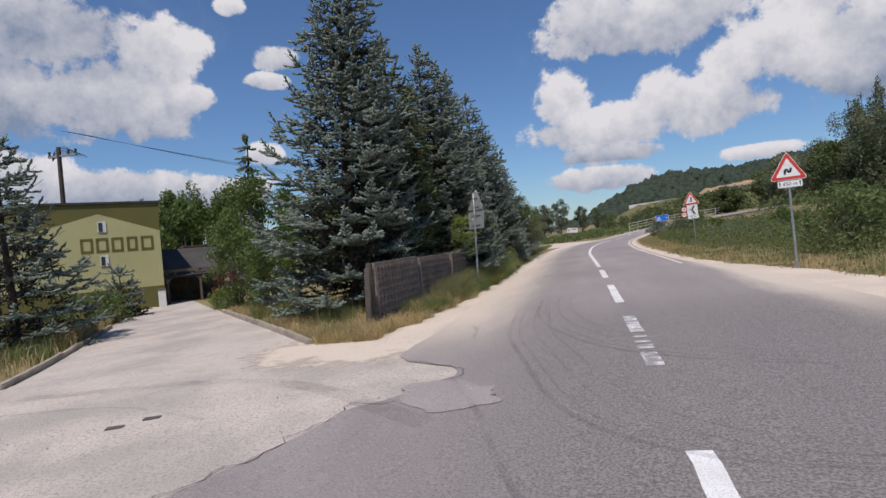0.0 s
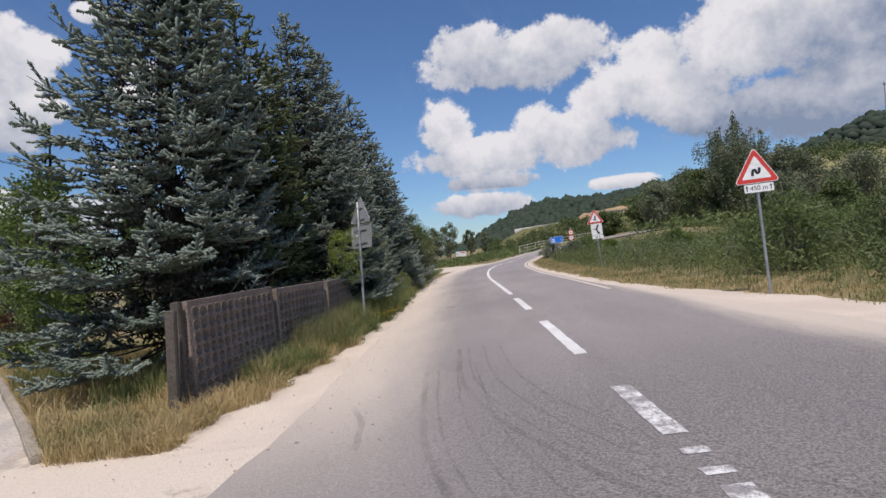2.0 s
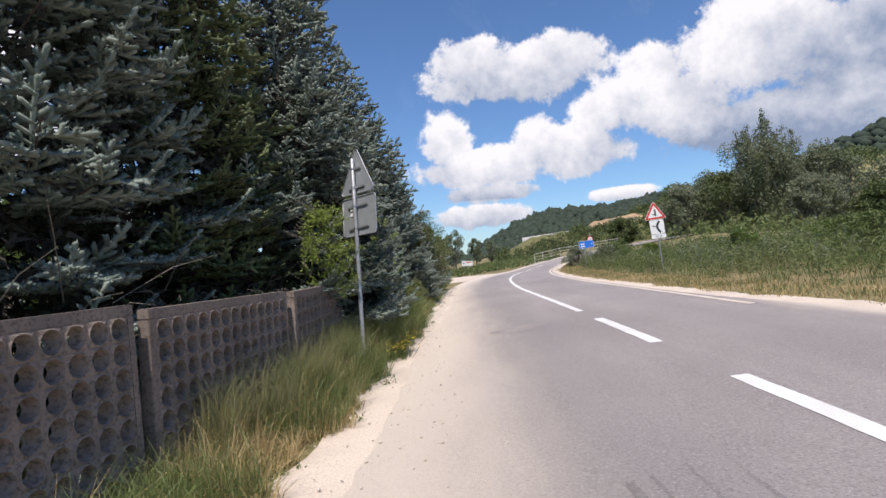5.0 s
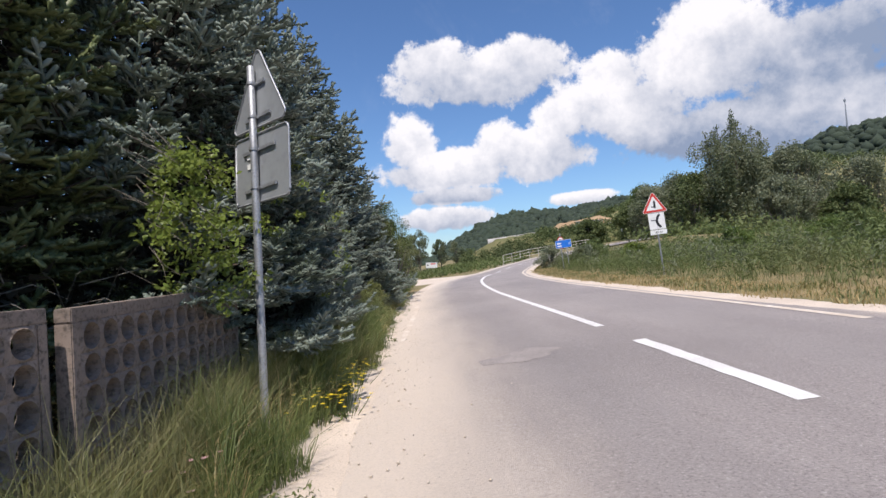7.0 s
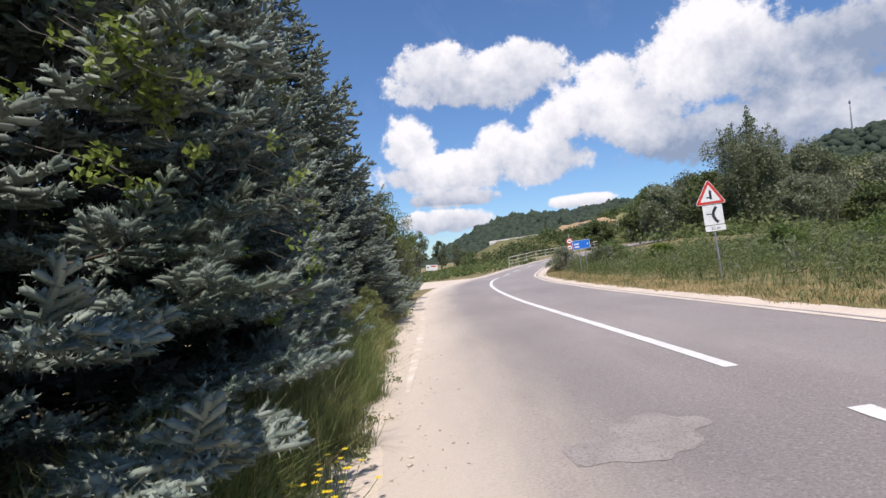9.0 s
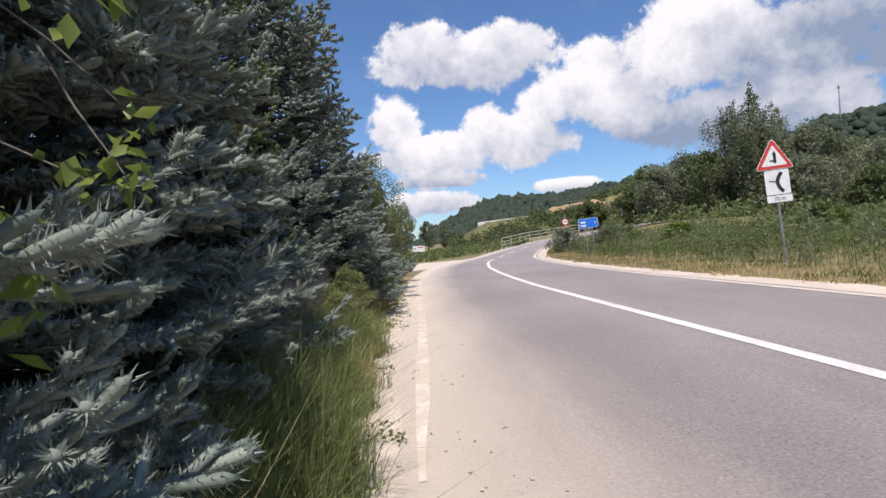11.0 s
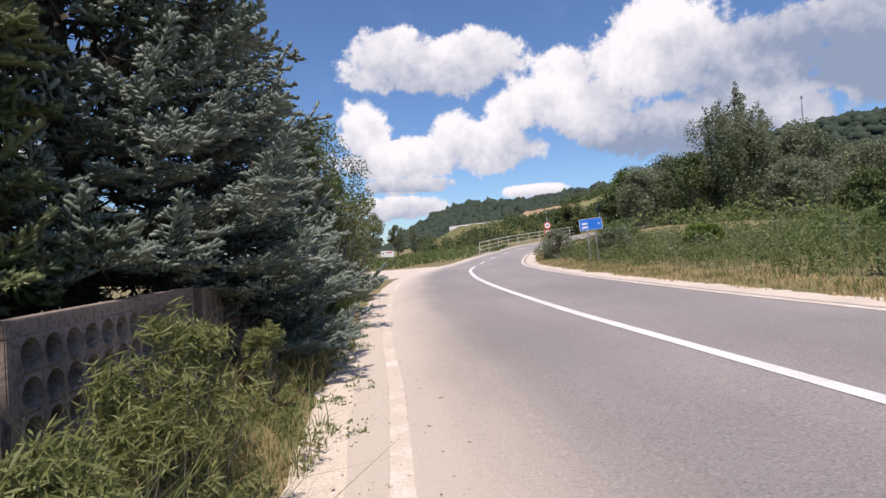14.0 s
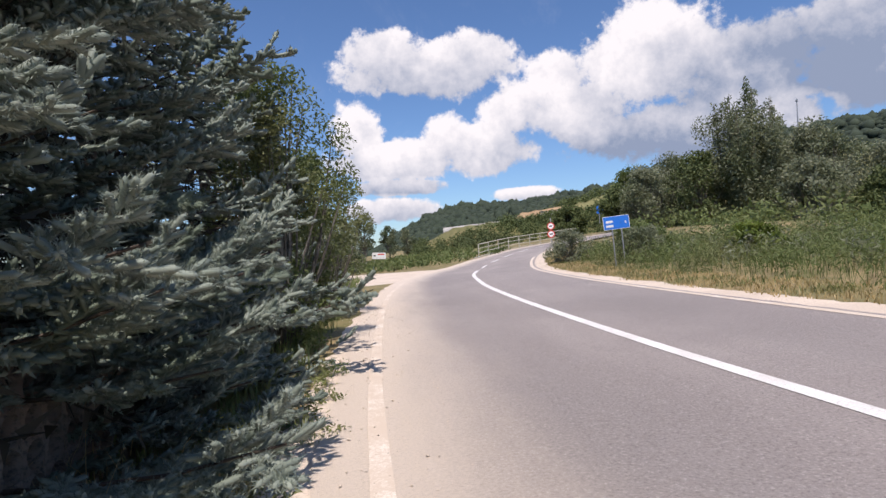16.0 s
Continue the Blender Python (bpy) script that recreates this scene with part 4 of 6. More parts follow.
def frond(length, level, seed):
    """A flat spray along +x: one stem, shoots to both sides that shorten to the tip, a few upright ones."""
    g = np.random.default_rng(seed)
    count, nlen, nwid, core, sides, gap, twigs = FINENESS[level]
    B, W, L = [], [], []
    put = lambda p, w, l: (B.append(p), W.append(np.array(w) / np.linalg.norm(w)), L.append(l))
    bend = lambda f: np.array([f, 0.03 * math.sin(f * 5 + seed), -0.08 * f + 0.4 * f * f])
    for f in np.arange(0.0, length - 0.05, 0.12 if 0 < level < 4 else 0.09):
        put(bend(f), bend(f + 0.1) - bend(f), 0.13)
    put(bend(length - 0.07), (1, 0, 0.25), 0.13)
    for k, f in enumerate(np.arange(0.06, length - 0.02, gap * 0.7 if level == 3 else gap / 2)):
        sg = 1 if k % 2 else -1
        l = min(0.21, max(0.085, 0.085 + 0.3 * (length - f))) * g.uniform(0.75, 1.15)
        w = np.array([0.66 + g.normal(0, 0.12), sg * 0.78, 0.14 + g.normal(0, 0.16)])
        w /= np.linalg.norm(w)
        put(bend(f), w, l)
        if l > 0.15 and (twigs or k % 3 == 0):
            for q in (0.5,):
                for s2 in (-1, 1):
                    w2 = w + s2 * 0.75 * np.array([-w[1], w[0], 0]) + [0, 0, g.normal(0.06, 0.12)]
                    put(bend(f) + w * l * q, w2, l * 0.55)
        if level in (0, 1, 4) and k % 4 == 1:
            put(bend(f), (0.75, g.normal(0, 0.25), 0.6), 0.09)
    return shoots(np.array(B), np.array(W), np.array(L), count, nlen, nwid, core, sides, seed + 7)


SPRAYS = (0.34, 0.5, 0.68)
FRONDS = {(m, i, j): frond(SPRAYS[i], m, 900 + 31 * m + 7 * i + j) for m in range(5) for i in range(3) for j in range(3)}


def spruce(label, x, y, h, r, needle, seed, near=True, z0=0.25, group="spruces along the fence", droop=0.0, lush=1.0, front=-1.5, jut=0.4):
    g = np.random.default_rng(seed)
    base_z = gzf(x, y) - 0.1
    t = thing("spruce", label, "tree", (x, y, base_z), 0, group)
    zs = np.linspace(0, h, 14)
    v, q = tube(np.stack([0.05 * np.sin(zs), 0.05 * np.cos(zs * 0.8), zs], 1), 0.17 * (1 - zs / h) ** 0.8 * h / 9 + 0.008, 10)
    np_part("trunk", v, q, BARK, t, "rough brown trunk", True)
    limbs, stamps = [], {}

    def spray(p, d, length):
        """Sets one frond at p along d."""
        wx, wy, wz = p[0] + x, p[1] + y, p[2]
        if near == 1 and wx > -1.75 and 0.9 < wz < 2.1 and 20.2 < wy < 23.2:
            m = 4
        elif near == 1 and wx > -1.9 and wz < 2.4 and 16.8 < wy < 31:
            m = 0
        elif near and wx > -2.9 and wz < 3.6 and wy < 33:
            m = 1
        else:
            m = 2 if near and wz < 5.2 else 3
        i = 0 if length < 0.42 else 1 if length < 0.59 else 2
        if m == 3 and i == 0 and g.random() < 0.3:
            return
        d = d / np.linalg.norm(d)
        sd = np.cross([0, 0, 1.0], d)
        sd /= np.linalg.norm(sd) + 1e-6
        up = np.cross(d, sd)
        c, k = math.cos(a := g.normal(0, 0.22)), math.sin(a)
        sd, up = sd * c + up * k, up * c - sd * k
        stamps.setdefault((m, i, int(g.integers(3))), []).append((p, d, sd, up, length / SPRAYS[i]))

    z = z0
    while z < h - 0.35:
        frac = 1 - z / h
        full = r * frac**0.8 * (0.9 + 0.1 * float(smooth01(z, 0, 1.0))) * g.uniform(0.92, 1.06)
        n = max(5, int(2 * np.pi * full / (0.78 if near == 1 and z < 1.7 else 1.05 if near else 1.25) * lush))
        turn = g.random() * 6.28
        for k in range(n):
            phi = turn + k * 2 * np.pi / n + g.normal(0, 0.6 / n)
            out = np.array([math.cos(phi), math.sin(phi), 0.0])
            side = np.array([-math.sin(phi), math.cos(phi), 0.0])
            if near and out[0] * 0.8 - out[1] * 0.5 < -0.35 and g.random() < (0.8 if y > 14 else 0.55):
                continue
            if near == 1 and y > 25 and z < 1.5 and out[1] < -0.35:
                continue
            ln = full * g.uniform(0.74, 1.12) + 0.12
            zz = z + g.uniform(-0.1, 0.1)
            if near and out[0] > 0.15:
                ln = min(ln, (front - (jut * float(smooth01(zz, 1.6, 2.3)) + 0.15 * max(0, zz - 2.3) if near == 1 else 0.0) - x) / out[0] * g.uniform(0.84, 1.02))
            s = np.linspace(0, 1, 7)
            rise = 0.55 * (1 - frac) - 0.06 - droop + g.normal(0, 0.06)
            prof = zz + ln * (rise * s - 0.22 * s**2 * frac + 0.24 * s**3)
            curve = np.outer(s * ln, out) + np.outer(np.sin(s * 3) * g.normal(0, 0.05) * ln, side)
            curve[:, 2] = prof
            limbs.append(tube(curve, 0.006 + 0.02 * frac * (1 - s), 4))
            at = lambda f: np.array([np.interp(f, s, curve[:, c]) for c in range(3)])
            tip_d = curve[-1] - curve[-2]
            tip_d = tip_d / np.linalg.norm(tip_d) + [0, 0, 0.25 - 1.1 * droop]
            spray(at(max(0.0, 1 - 0.42 / ln)), tip_d, g.uniform(0.46, 0.64))
            reach = min(ln * 0.8, 1.42 if near else 1.3)
            for f in np.arange(0.2, reach, 0.27 if near else 0.3):
                for sg in (-1, 1):
                    if g.random() < 0.12:
                        continue
                    d = out * 0.8 + side * sg * g.uniform(0.6, 1.0) + [0, 0, g.normal(-0.04 - 0.9 * droop, 0.14)]
                    spray(at(1 - min(0.98, f / ln)), d, min(0.68, 0.3 + 0.3 * f) * g.uniform(0.85, 1.15))
        z += (0.40 if near == 1 and z < 1.3 else 0.56 if near else 0.46) + 0.1 * g.random()
    for k in range(5):
        spray(np.array([0, 0, h - 0.5 + 0.02 * k]), np.array([0.35 * math.cos(k * 1.26), 0.35 * math.sin(k * 1.26), 1.0 if k else 3.0]), 0.4)
    tagged(np_part("branchwork", *joined(limbs), BARK, t), "thin brown limbs", kind="stuff")
    pieces = []
    for key, put in stamps.items():
        v, f = FRONDS[key]
        o, d, sd, up = (np.array([p[c] for p in put]) for c in range(4))
        k = np.array([p[4] for p in put])[:, None, None]
        vv = o[:, None] + (v[None, :, :1] * d[:, None] + v[None, :, 1:2] * sd[:, None] + v[None, :, 2:] * up[:, None]) * k
        pieces.append((vv.reshape(-1, 3), (f[None] + (len(v) * np.arange(len(put)))[:, None, None]).reshape(-1, 3)))
    np_part("crown", *joined(pieces), needle, t)
    # bare dead twigs fill the inside, their near-black colour standing for its shade
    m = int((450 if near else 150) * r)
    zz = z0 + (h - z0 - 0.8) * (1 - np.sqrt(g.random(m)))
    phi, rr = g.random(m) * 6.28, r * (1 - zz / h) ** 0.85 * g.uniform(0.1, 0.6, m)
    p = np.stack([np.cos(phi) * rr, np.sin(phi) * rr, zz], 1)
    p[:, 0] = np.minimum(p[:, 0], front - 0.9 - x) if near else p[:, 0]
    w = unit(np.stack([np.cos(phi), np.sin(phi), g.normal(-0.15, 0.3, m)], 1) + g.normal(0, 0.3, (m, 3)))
    tagged(np_part("shade_dead_wood", *shoots(p, w, 0.3 + 0.25 * g.random(m), 6, 0.2, 0.06, 0.008, 3, seed + 50), SHADE_DEADWOOD, t), "dead twigs coloured near black as shade inside the crown", kind="stuff")
    return t


BLUE = "tall blue-grey spruce with dense drooping branches behind the fence"
spruce(BLUE, -4.6, 12.2, 11.6, 3.35, BLUE_NEEDLE, 11, 2, 0.75, front=-2.7, lush=1.05)
spruce("dark green spruce with thin shaded branches behind the fence", -4.3, 15.3, 9.2, 2.9, GREEN_NEEDLE, 12, 2, 0.7, lush=1.25, front=-2.75)
spruce(BLUE, -3.9, 18.5, 10.2, 3.6, BLUE_NEEDLE, 13, 1, 1.0, front=-1.05, jut=0.3)
spruce(BLUE, -3.8, 21.5, 10.2, 3.2, BLUE_NEEDLE, 14, 1, 0.5, front=-1.32, jut=0.25)
spruce("dark green spruce with thin shaded branches behind the fence", -4.5, 26.0, 8.8, 2.8, GREEN_NEEDLE, 15, 2, 0.8, lush=1.35, front=-2.4)
spruce(BLUE, -4.1, 29.6, 10.6, 3.9, BLUE_NEEDLE, 16, 1, 0.6, front=-0.95)
spruce(BLUE, -3.9, 33.8, 9.0, 3.3, BLUE_NEEDLE, 17, False, lush=0.8)
spruce(BLUE, -3.9, 38.6, 8.0, 2.8, BLUE_NEEDLE, 18, False, lush=0.75)
spruce(BLUE, -3.6, 43.0, 6.5, 2.5, BLUE_NEEDLE, 19, False, lush=0.75)
spruce("broad blue-grey spruce beside the driveway kerb", -14.6, 9.3, 6.6, 2.9, BLUE_NEEDLE, 20, False, 0.2, "", lush=0.8)
spruce("small blue-grey spruce below the building wall", -19.6, 18.3, 2.6, 1.5, BLUE_NEEDLE, 21, False, 0.1, "", lush=0.8)
spruce("thin weeping spruce with hanging branches", -13.2, 20.0, 8.2, 0.75, GREEN_NEEDLE, 22, False, 2.5, "", 0.7)
spruce("small dark spruce behind the shrubs", -11.2, 23.0, 6.2, 1.0, GREEN_NEEDLE, 23, False, 0.8, "")


# ---- leafy plants ----
def leaf_cloud(centres, radii, count, size, seed, flat=0.5, long=1.0):
    """Folded leaves spread through soft clumps."""
    g = np.random.default_rng(seed)
    c, r = np.asarray(centres, float), np.asarray(radii, float).reshape(len(centres), -1)
    w = np.prod(np.broadcast_to(r, (len(c), 3)), axis=1) ** (2 / 3)
    pick = g.choice(len(c), count, p=w / w.sum())
    d = unit(g.normal(size=(count, 3))) * (g.random((count, 1)) ** 0.45)
    p = c[pick] + d * np.broadcast_to(r, (len(c), 3))[pick]
    n = unit(g.normal(size=(count, 3)) + [0, 0, flat * 1.5])
    a = unit(np.cross(n, g.normal(size=(count, 3))))
    b = np.cross(n, a)
    s = size * g.uniform(0.6, 1.25, (count, 1))
    tip, back = p + a * s * long, p - a * s * 0.8 * long
    l, rgt = p + b * s * 0.5 + n * s * 0.14, p - b * s * 0.5 + n * s * 0.14
    verts = np.stack([back, rgt, tip, l], 1).reshape(-1, 3)
    o = 4 * np.arange(count)[:, None]
    return verts, np.concatenate([o + [0, 1, 2], o + [0, 2, 3]])


def leafy(name, label, category, x, y, h, r, mat, count, size, seed, trunk=0.0, bark=PALEBARK, clumps=26, group="", shape=1.0, long=1.0, low=0.0, gap=0.34):
    """A shrub or tree: stems, limbs and a crown of leaf clumps with an uneven outline."""
    g = np.random.default_rng(seed)
    t = thing(name, label, category, (x, y, gzf(x, y) - 0.05 - 0.12 * float(smooth01(y, 44, 58))), 0, group)
    cs, rs, limbs = [], [], []
    for k in range(clumps):
        f = g.random() ** 0.8
        z = max(low, trunk * 0.55) + f * (h - max(low, trunk * 0.55)) * 0.94
        prof = math.sin(math.pi * min(0.96, 0.12 + 0.86 * f) ** shape) ** 0.6
        phi, rad = g.random() * 6.28, r * prof * math.sqrt(g.random()) * 0.95
        c = np.array([math.cos(phi) * rad, math.sin(phi) * rad, z])
        cs.append(c)
        k_r = gap * r * g.uniform(0.6, 1.2)
        rs.append((k_r, k_r, k_r * g.uniform(0.7, 1.3) * (1.9 if "poplar" in name else 1.0)))
        foot = np.array([c[0] * 0.12, c[1] * 0.12, min(z * 0.45, max(trunk, 0.1)) if trunk else 0.0])
        if low:
            foot = c + np.array([g.normal(-0.25, 0.1), g.normal(0, 0.12), g.uniform(0.1, 0.35)])
        limbs.append(tube([foot, foot * 0.5 + c * 0.5 + g.normal(0, 0.06 * r, 3) * [1, 1, 0], c], [0.0035, 0.003, 0.002] if low else [0.012 * h * 0.7, 0.008 * h * 0.6, 0.003 * h * 0.5], 5))
    if trunk:
        zz = np.linspace(0, h * 0.8, 7)
        v, q = tube(np.stack([0.02 * h * np.sin(zz / h * 3), 0 * zz, zz], 1), 0.02 * h * (1 - zz / h) + 0.01, 9)
        np_part("trunk", v, q, bark, t, "", True)
    tagged(np_part("branchwork", *joined(limbs), bark, t), "", kind="stuff")
    np_part("crown", *leaf_cloud(cs, rs, count, size, seed + 5, long=long), mat, t)
    return t


def poplar(label, x, y, h, r, leaders, count, size, seed, group=""):
    """Several upright leaders side by side, each a feathery spindle of leaves."""
    g = np.random.default_rng(seed)
    t = thing("poplar_tree", label, "tree", (x, y, gzf(x, y) - 0.2), 0, group)
    cs, rs, limbs = [], [], []
    for k in range(leaders):
        phi = k * 2.4 + g.normal(0, 0.3)
        off = r * 0.72 * math.sqrt((k + 0.3) / leaders)
        top = h * (1 - 0.32 * off / r) * g.uniform(0.86, 1.0)
        tip = np.array([math.cos(phi) * off, math.sin(phi) * off, top])
        foot = np.array([tip[0] * 0.1, tip[1] * 0.1, h * 0.08])
        limbs.append(tube([foot, foot * 0.45 + tip * 0.55 + [tip[0] * 0.3, tip[1] * 0.3, 0], tip], [0.013 * h, 0.007 * h, 0.001 * h], 6))
        for f in np.linspace(0.12, 1.0, 26):
            c = foot * (1 - f) + tip * f + np.array([tip[0], tip[1], 0]) * 0.5 * f * (1 - f) * 2
            wide = r * 0.42 * math.sin(math.pi * min(1.0, 0.2 + 0.78 * f)) ** 0.8 + 0.12
            cs.append(c + g.normal(0, wide * 0.5, 3) * [1, 1, 0.4])
            k_r = wide * g.uniform(0.35, 0.75)
            rs.append((k_r, k_r, k_r * 1.7))
    np_part("trunk", *tube([(0, 0, 0), (0.1, 0, h * 0.2), (0, 0.1, h * 0.5)], [0.02 * h, 0.015 * h, 0.008 * h], 9), PALEBARK, t, "", True)
    tagged(np_part("branchwork", *joined(limbs), PALEBARK, t), "", kind="stuff")
    np_part("crown", *leaf_cloud(cs, rs, count, size, seed + 5, 0.2, 1.2), POPLAR, t)


# by the driveway
leafy("birch_tree", "leafy green tree beside the driveway", "tree", -10.5, 15.7, 5.4, 1.6, LEAF, 7000, 0.08, 31, 1.0)
leafy("shrub", "dense green shrub beside the driveway kerb", "shrub", -8.6, 14.2, 2.9, 1.3, LEAF, 6000, 0.06, 32)
leafy("shrub", "dense green shrub beside the driveway", "shrub", -13.0, 18.2, 3.0, 1.3, LEAF, 5000, 0.06, 33)
leafy("shrub", "red-leaved shrub beside the driveway", "shrub", -14.6, 19.6, 2.2, 0.7, REDLEAF, 1800, 0.05, 34)
leafy("shrub", "yellow-green shrub at the driveway edge", "shrub", -14.2, 18.5, 0.9, 0.6, LIGHT_LEAF, 1500, 0.05, 35)
leafy("shrub", "dark green shrub below the building", "shrub", -16.6, 13.2, 1.4, 1.0, LEAF, 2500, 0.06, 36)
leafy("shrub", "dark green shrub below the building", "shrub", -18.0, 15.6, 1.6, 1.2, LEAF, 2500, 0.06, 37)
for k, (x, y, h) in enumerate(((-30, 42, 9), (-26, 46, 8.5), (-33, 48, 10), (-22, 44, 7.5), (-38, 44, 8), (-18, 40, 6), (-14, 38, 6), (-37.5, 43, 9.5), (-40.5, 44, 8.8), (-35.5, 44.5, 9.8), (-43, 46, 9), (-34, 40.5, 8.2))):
    leafy("poplar_tree", "tall dark green tree behind the sheds", "tree", x, y, h, 2.3, LEAF, 6000, 0.19, 40 + k, 1.2, group="trees behind the sheds", shape=1.2)
# creeper and shrub at the grey sign
leafy("climbing_vine", "light green creeper climbing through the spruce", "vine", -1.95, 15.5, 2.75, 0.55, LIGHT_LEAF, 2400, 0.034, 51, clumps=50, low=1.25, gap=0.28)
leafy("climbing_vine", "light green creeper hanging in the spruce", "vine", -1.75, 17.2, 3.3, 0.5, LIGHT_LEAF, 900, 0.034, 52, clumps=24, low=1.9, gap=0.22)
leafy("climbing_vine", "light green creeper hanging in the spruce", "vine", -1.4, 18.7, 2.7, 0.4, LIGHT_LEAF, 170, 0.034, 53, clumps=14, low=1.2, gap=0.25)
for k, (x, y, h, r) in enumerate(((-1.55, 25.5, 1.25, 0.42), (-1.55, 24.5, 0.95, 0.4), (-1.5, 25.1, 0.9, 0.3), (-1.6, 27.7, 0.95, 0.25), (-1.7, 26.4, 0.7, 0.3))):
    leafy("willow_shoots", "narrow-leaved green shoots in front of the fence", "shrub", x, y, h, r, LANCE, int(15000 * r), 0.0105, 54 + 7 * k, clumps=int(190 * r), long=4.2, gap=0.24, group="willow shoots")
leafy("shrub", "leafy green shrub leaning over the sandy shoulder", "shrub", -1.9, 35.2, 4.6, 1.25, WEED, 17000, 0.034, 56, group="roadside shrubs", clumps=60, gap=0.3, long=1.3)
leafy("shrub", "leafy green shrub leaning over the sandy shoulder", "shrub", -1.7, 39.5, 4.0, 1.3, WEED, 12000, 0.04, 57, group="roadside shrubs", clumps=50, gap=0.3, long=1.3)
leafy("shrub", "leafy green shrub leaning over the sandy shoulder", "shrub", -2.2, 45.5, 3.2, 1.4, WILLOW, 5000, 0.06, 58, group="roadside shrubs")
# across the road
for k, (x, y, h, r, m) in enumerate(((10.6, 17.0, 2.2, 1.7, WEED), (12.6, 14.6, 2.1, 1.7, SHRUB), (12.2, 19.5, 1.9, 1.6, WEED), (15.2, 18.2, 2.6, 1.9, SHRUB), (17.5, 22.0, 2.5, 2.0, WEED), (10.6, 47.8, 1.5, 1.1, WILLOW), (11.8, 49.5, 1.6, 1.3, WEED), (12.6, 43.8, 1.3, 0.9, LIGHT_LEAF),
                                      (15.5, 38.0, 1.6, 1.1, LEAF), (18.0, 33.0, 1.8, 1.4, WEED), (14.0, 26.0, 1.5, 1.2, WEED), (21.0, 28.0, 2.2, 1.8, LEAF), (19.0, 14.0, 2.6, 2.0, WILLOW), (22.0, 40.0, 1.9, 1.6, LEAF), (16.0, 12.0, 2.4, 1.6, WEED), (24.0, 20.0, 3.0, 2.2, WILLOW), (9.6, 53.5, 1.6, 1.3, WILLOW), (13.5, 54.5, 1.7, 1.5, WEED))):
    leafy("shrub", "tangled green shrub in the tall weeds", "shrub", x, y, h, r, m, 3600, 0.048, 70 + k, group="shrubs across the road", clumps=80, long=2.2, gap=0.2)
poplar("tall silvery poplar above the roadside thicket", 41.0, 82.0, 19.3, 4.8, 9, 42000, 0.155, 90)
poplar("tall silvery poplar above the roadside thicket", 46.0, 85.0, 16.5, 4.4, 7, 30000, 0.155, 91)
for k, (x, y, h, r, m) in enumerate(((48, 80, 12, 4.5, WILLOW), (53, 86, 11, 4.5, POPLAR), (60, 84, 10.5, 5, WILLOW), (66, 78, 12, 5.5, POPLAR), (72, 84, 13, 6, WILLOW), (43, 76, 8, 3.6, WILLOW), (36.5, 84, 8.6, 4.0, SHRUB), (32.5, 88, 7.4, 3.6, WILLOW), (31.8, 94, 5.6, 3.0, SHRUB), (39, 94, 10, 4.0, WILLOW), (35, 97, 8.5, 3.8, WEED),
                                      (50, 74, 6, 3, SHRUB), (58, 72, 5.5, 3, WILLOW), (68, 66, 8, 4, POPLAR), (78, 70, 9, 5, POPLAR), (62, 62, 5, 3, SHRUB), (84, 80, 12, 6, POPLAR), (26.0, 97, 4.2, 2.6, SHRUB), (46, 96, 8, 3.6, SHRUB), (54, 58, 5, 3, WEED), (46, 50, 5, 3, WILLOW), (40, 40, 5, 3, WEED), (44, 30, 6, 3.2, WILLOW))):
    leafy("tree", "rounded grey-green tree in the roadside thicket", "tree", x, y, h, r, m, 8500, 0.19, 100 + k, h * 0.1, group="thicket across the road", clumps=90, gap=0.26)
for k, (x, y, h, r) in enumerate(((-4, 92, 6.5, 2.2), (-1.5, 104, 7.5, 2.0), (2.5, 120, 6, 1.8), (-8, 84, 6, 2.6), (-6, 110, 7, 2.5), (6, 126, 5, 2), (-12, 96, 7, 3), (-5, 70, 3.5, 2.0), (-7, 60, 4, 2.2))):
    leafy("tree", "slim green tree beyond the side track", "tree", x, y, h, r, POPLAR, 3000, 0.16, 130 + k, h * 0.25, group="trees beyond the side track", clumps=24)


# ---- grass and weeds ----
def blades(name, label, region, count, hlo, hhi, wid, mat, seed, bend=0.5):
    """Curved tapering blades. region: takes a generator and a number, gives x and y."""
    g = np.random.default_rng(seed)
    x, y = region(g, count)
    n = len(x)
    z = gz(x, y) - 0.02 - 0.12 * smooth01(y, 44, 58)
    h = g.uniform(hlo, hhi, n) * g.uniform(0.5, 1.0, n)
    phi, th = g.random(n) * 6.28, g.random(n) * 6.28
    lean = np.stack([np.cos(phi), np.sin(phi), np.zeros(n)], 1) * (h * bend * g.random(n))[:, None]
    side = np.stack([np.cos(th), np.sin(th), np.zeros(n)], 1) * (wid * g.uniform(0.6, 1.3, n))[:, None] / 2
    p = np.stack([x, y, z], 1)
    mid = p + lean * 0.3 + np.stack([0 * h, 0 * h, h * 0.6], 1)
    tip = p + lean + np.stack([0 * h, 0 * h, h * (1 - 0.25 * bend * g.random(n))], 1)
    verts = np.stack([p - side, p + side, mid - side * 0.8, mid + side * 0.8, tip], 1).reshape(-1, 3)
    o = 5 * np.arange(n)[:, None]
    ob = np_part(name, verts, np.concatenate([o + [0, 1, 3], o + [0, 3, 2], o + [2, 3, 4]]), mat)
    return tagged(ob, label, "grass", kind="stuff")


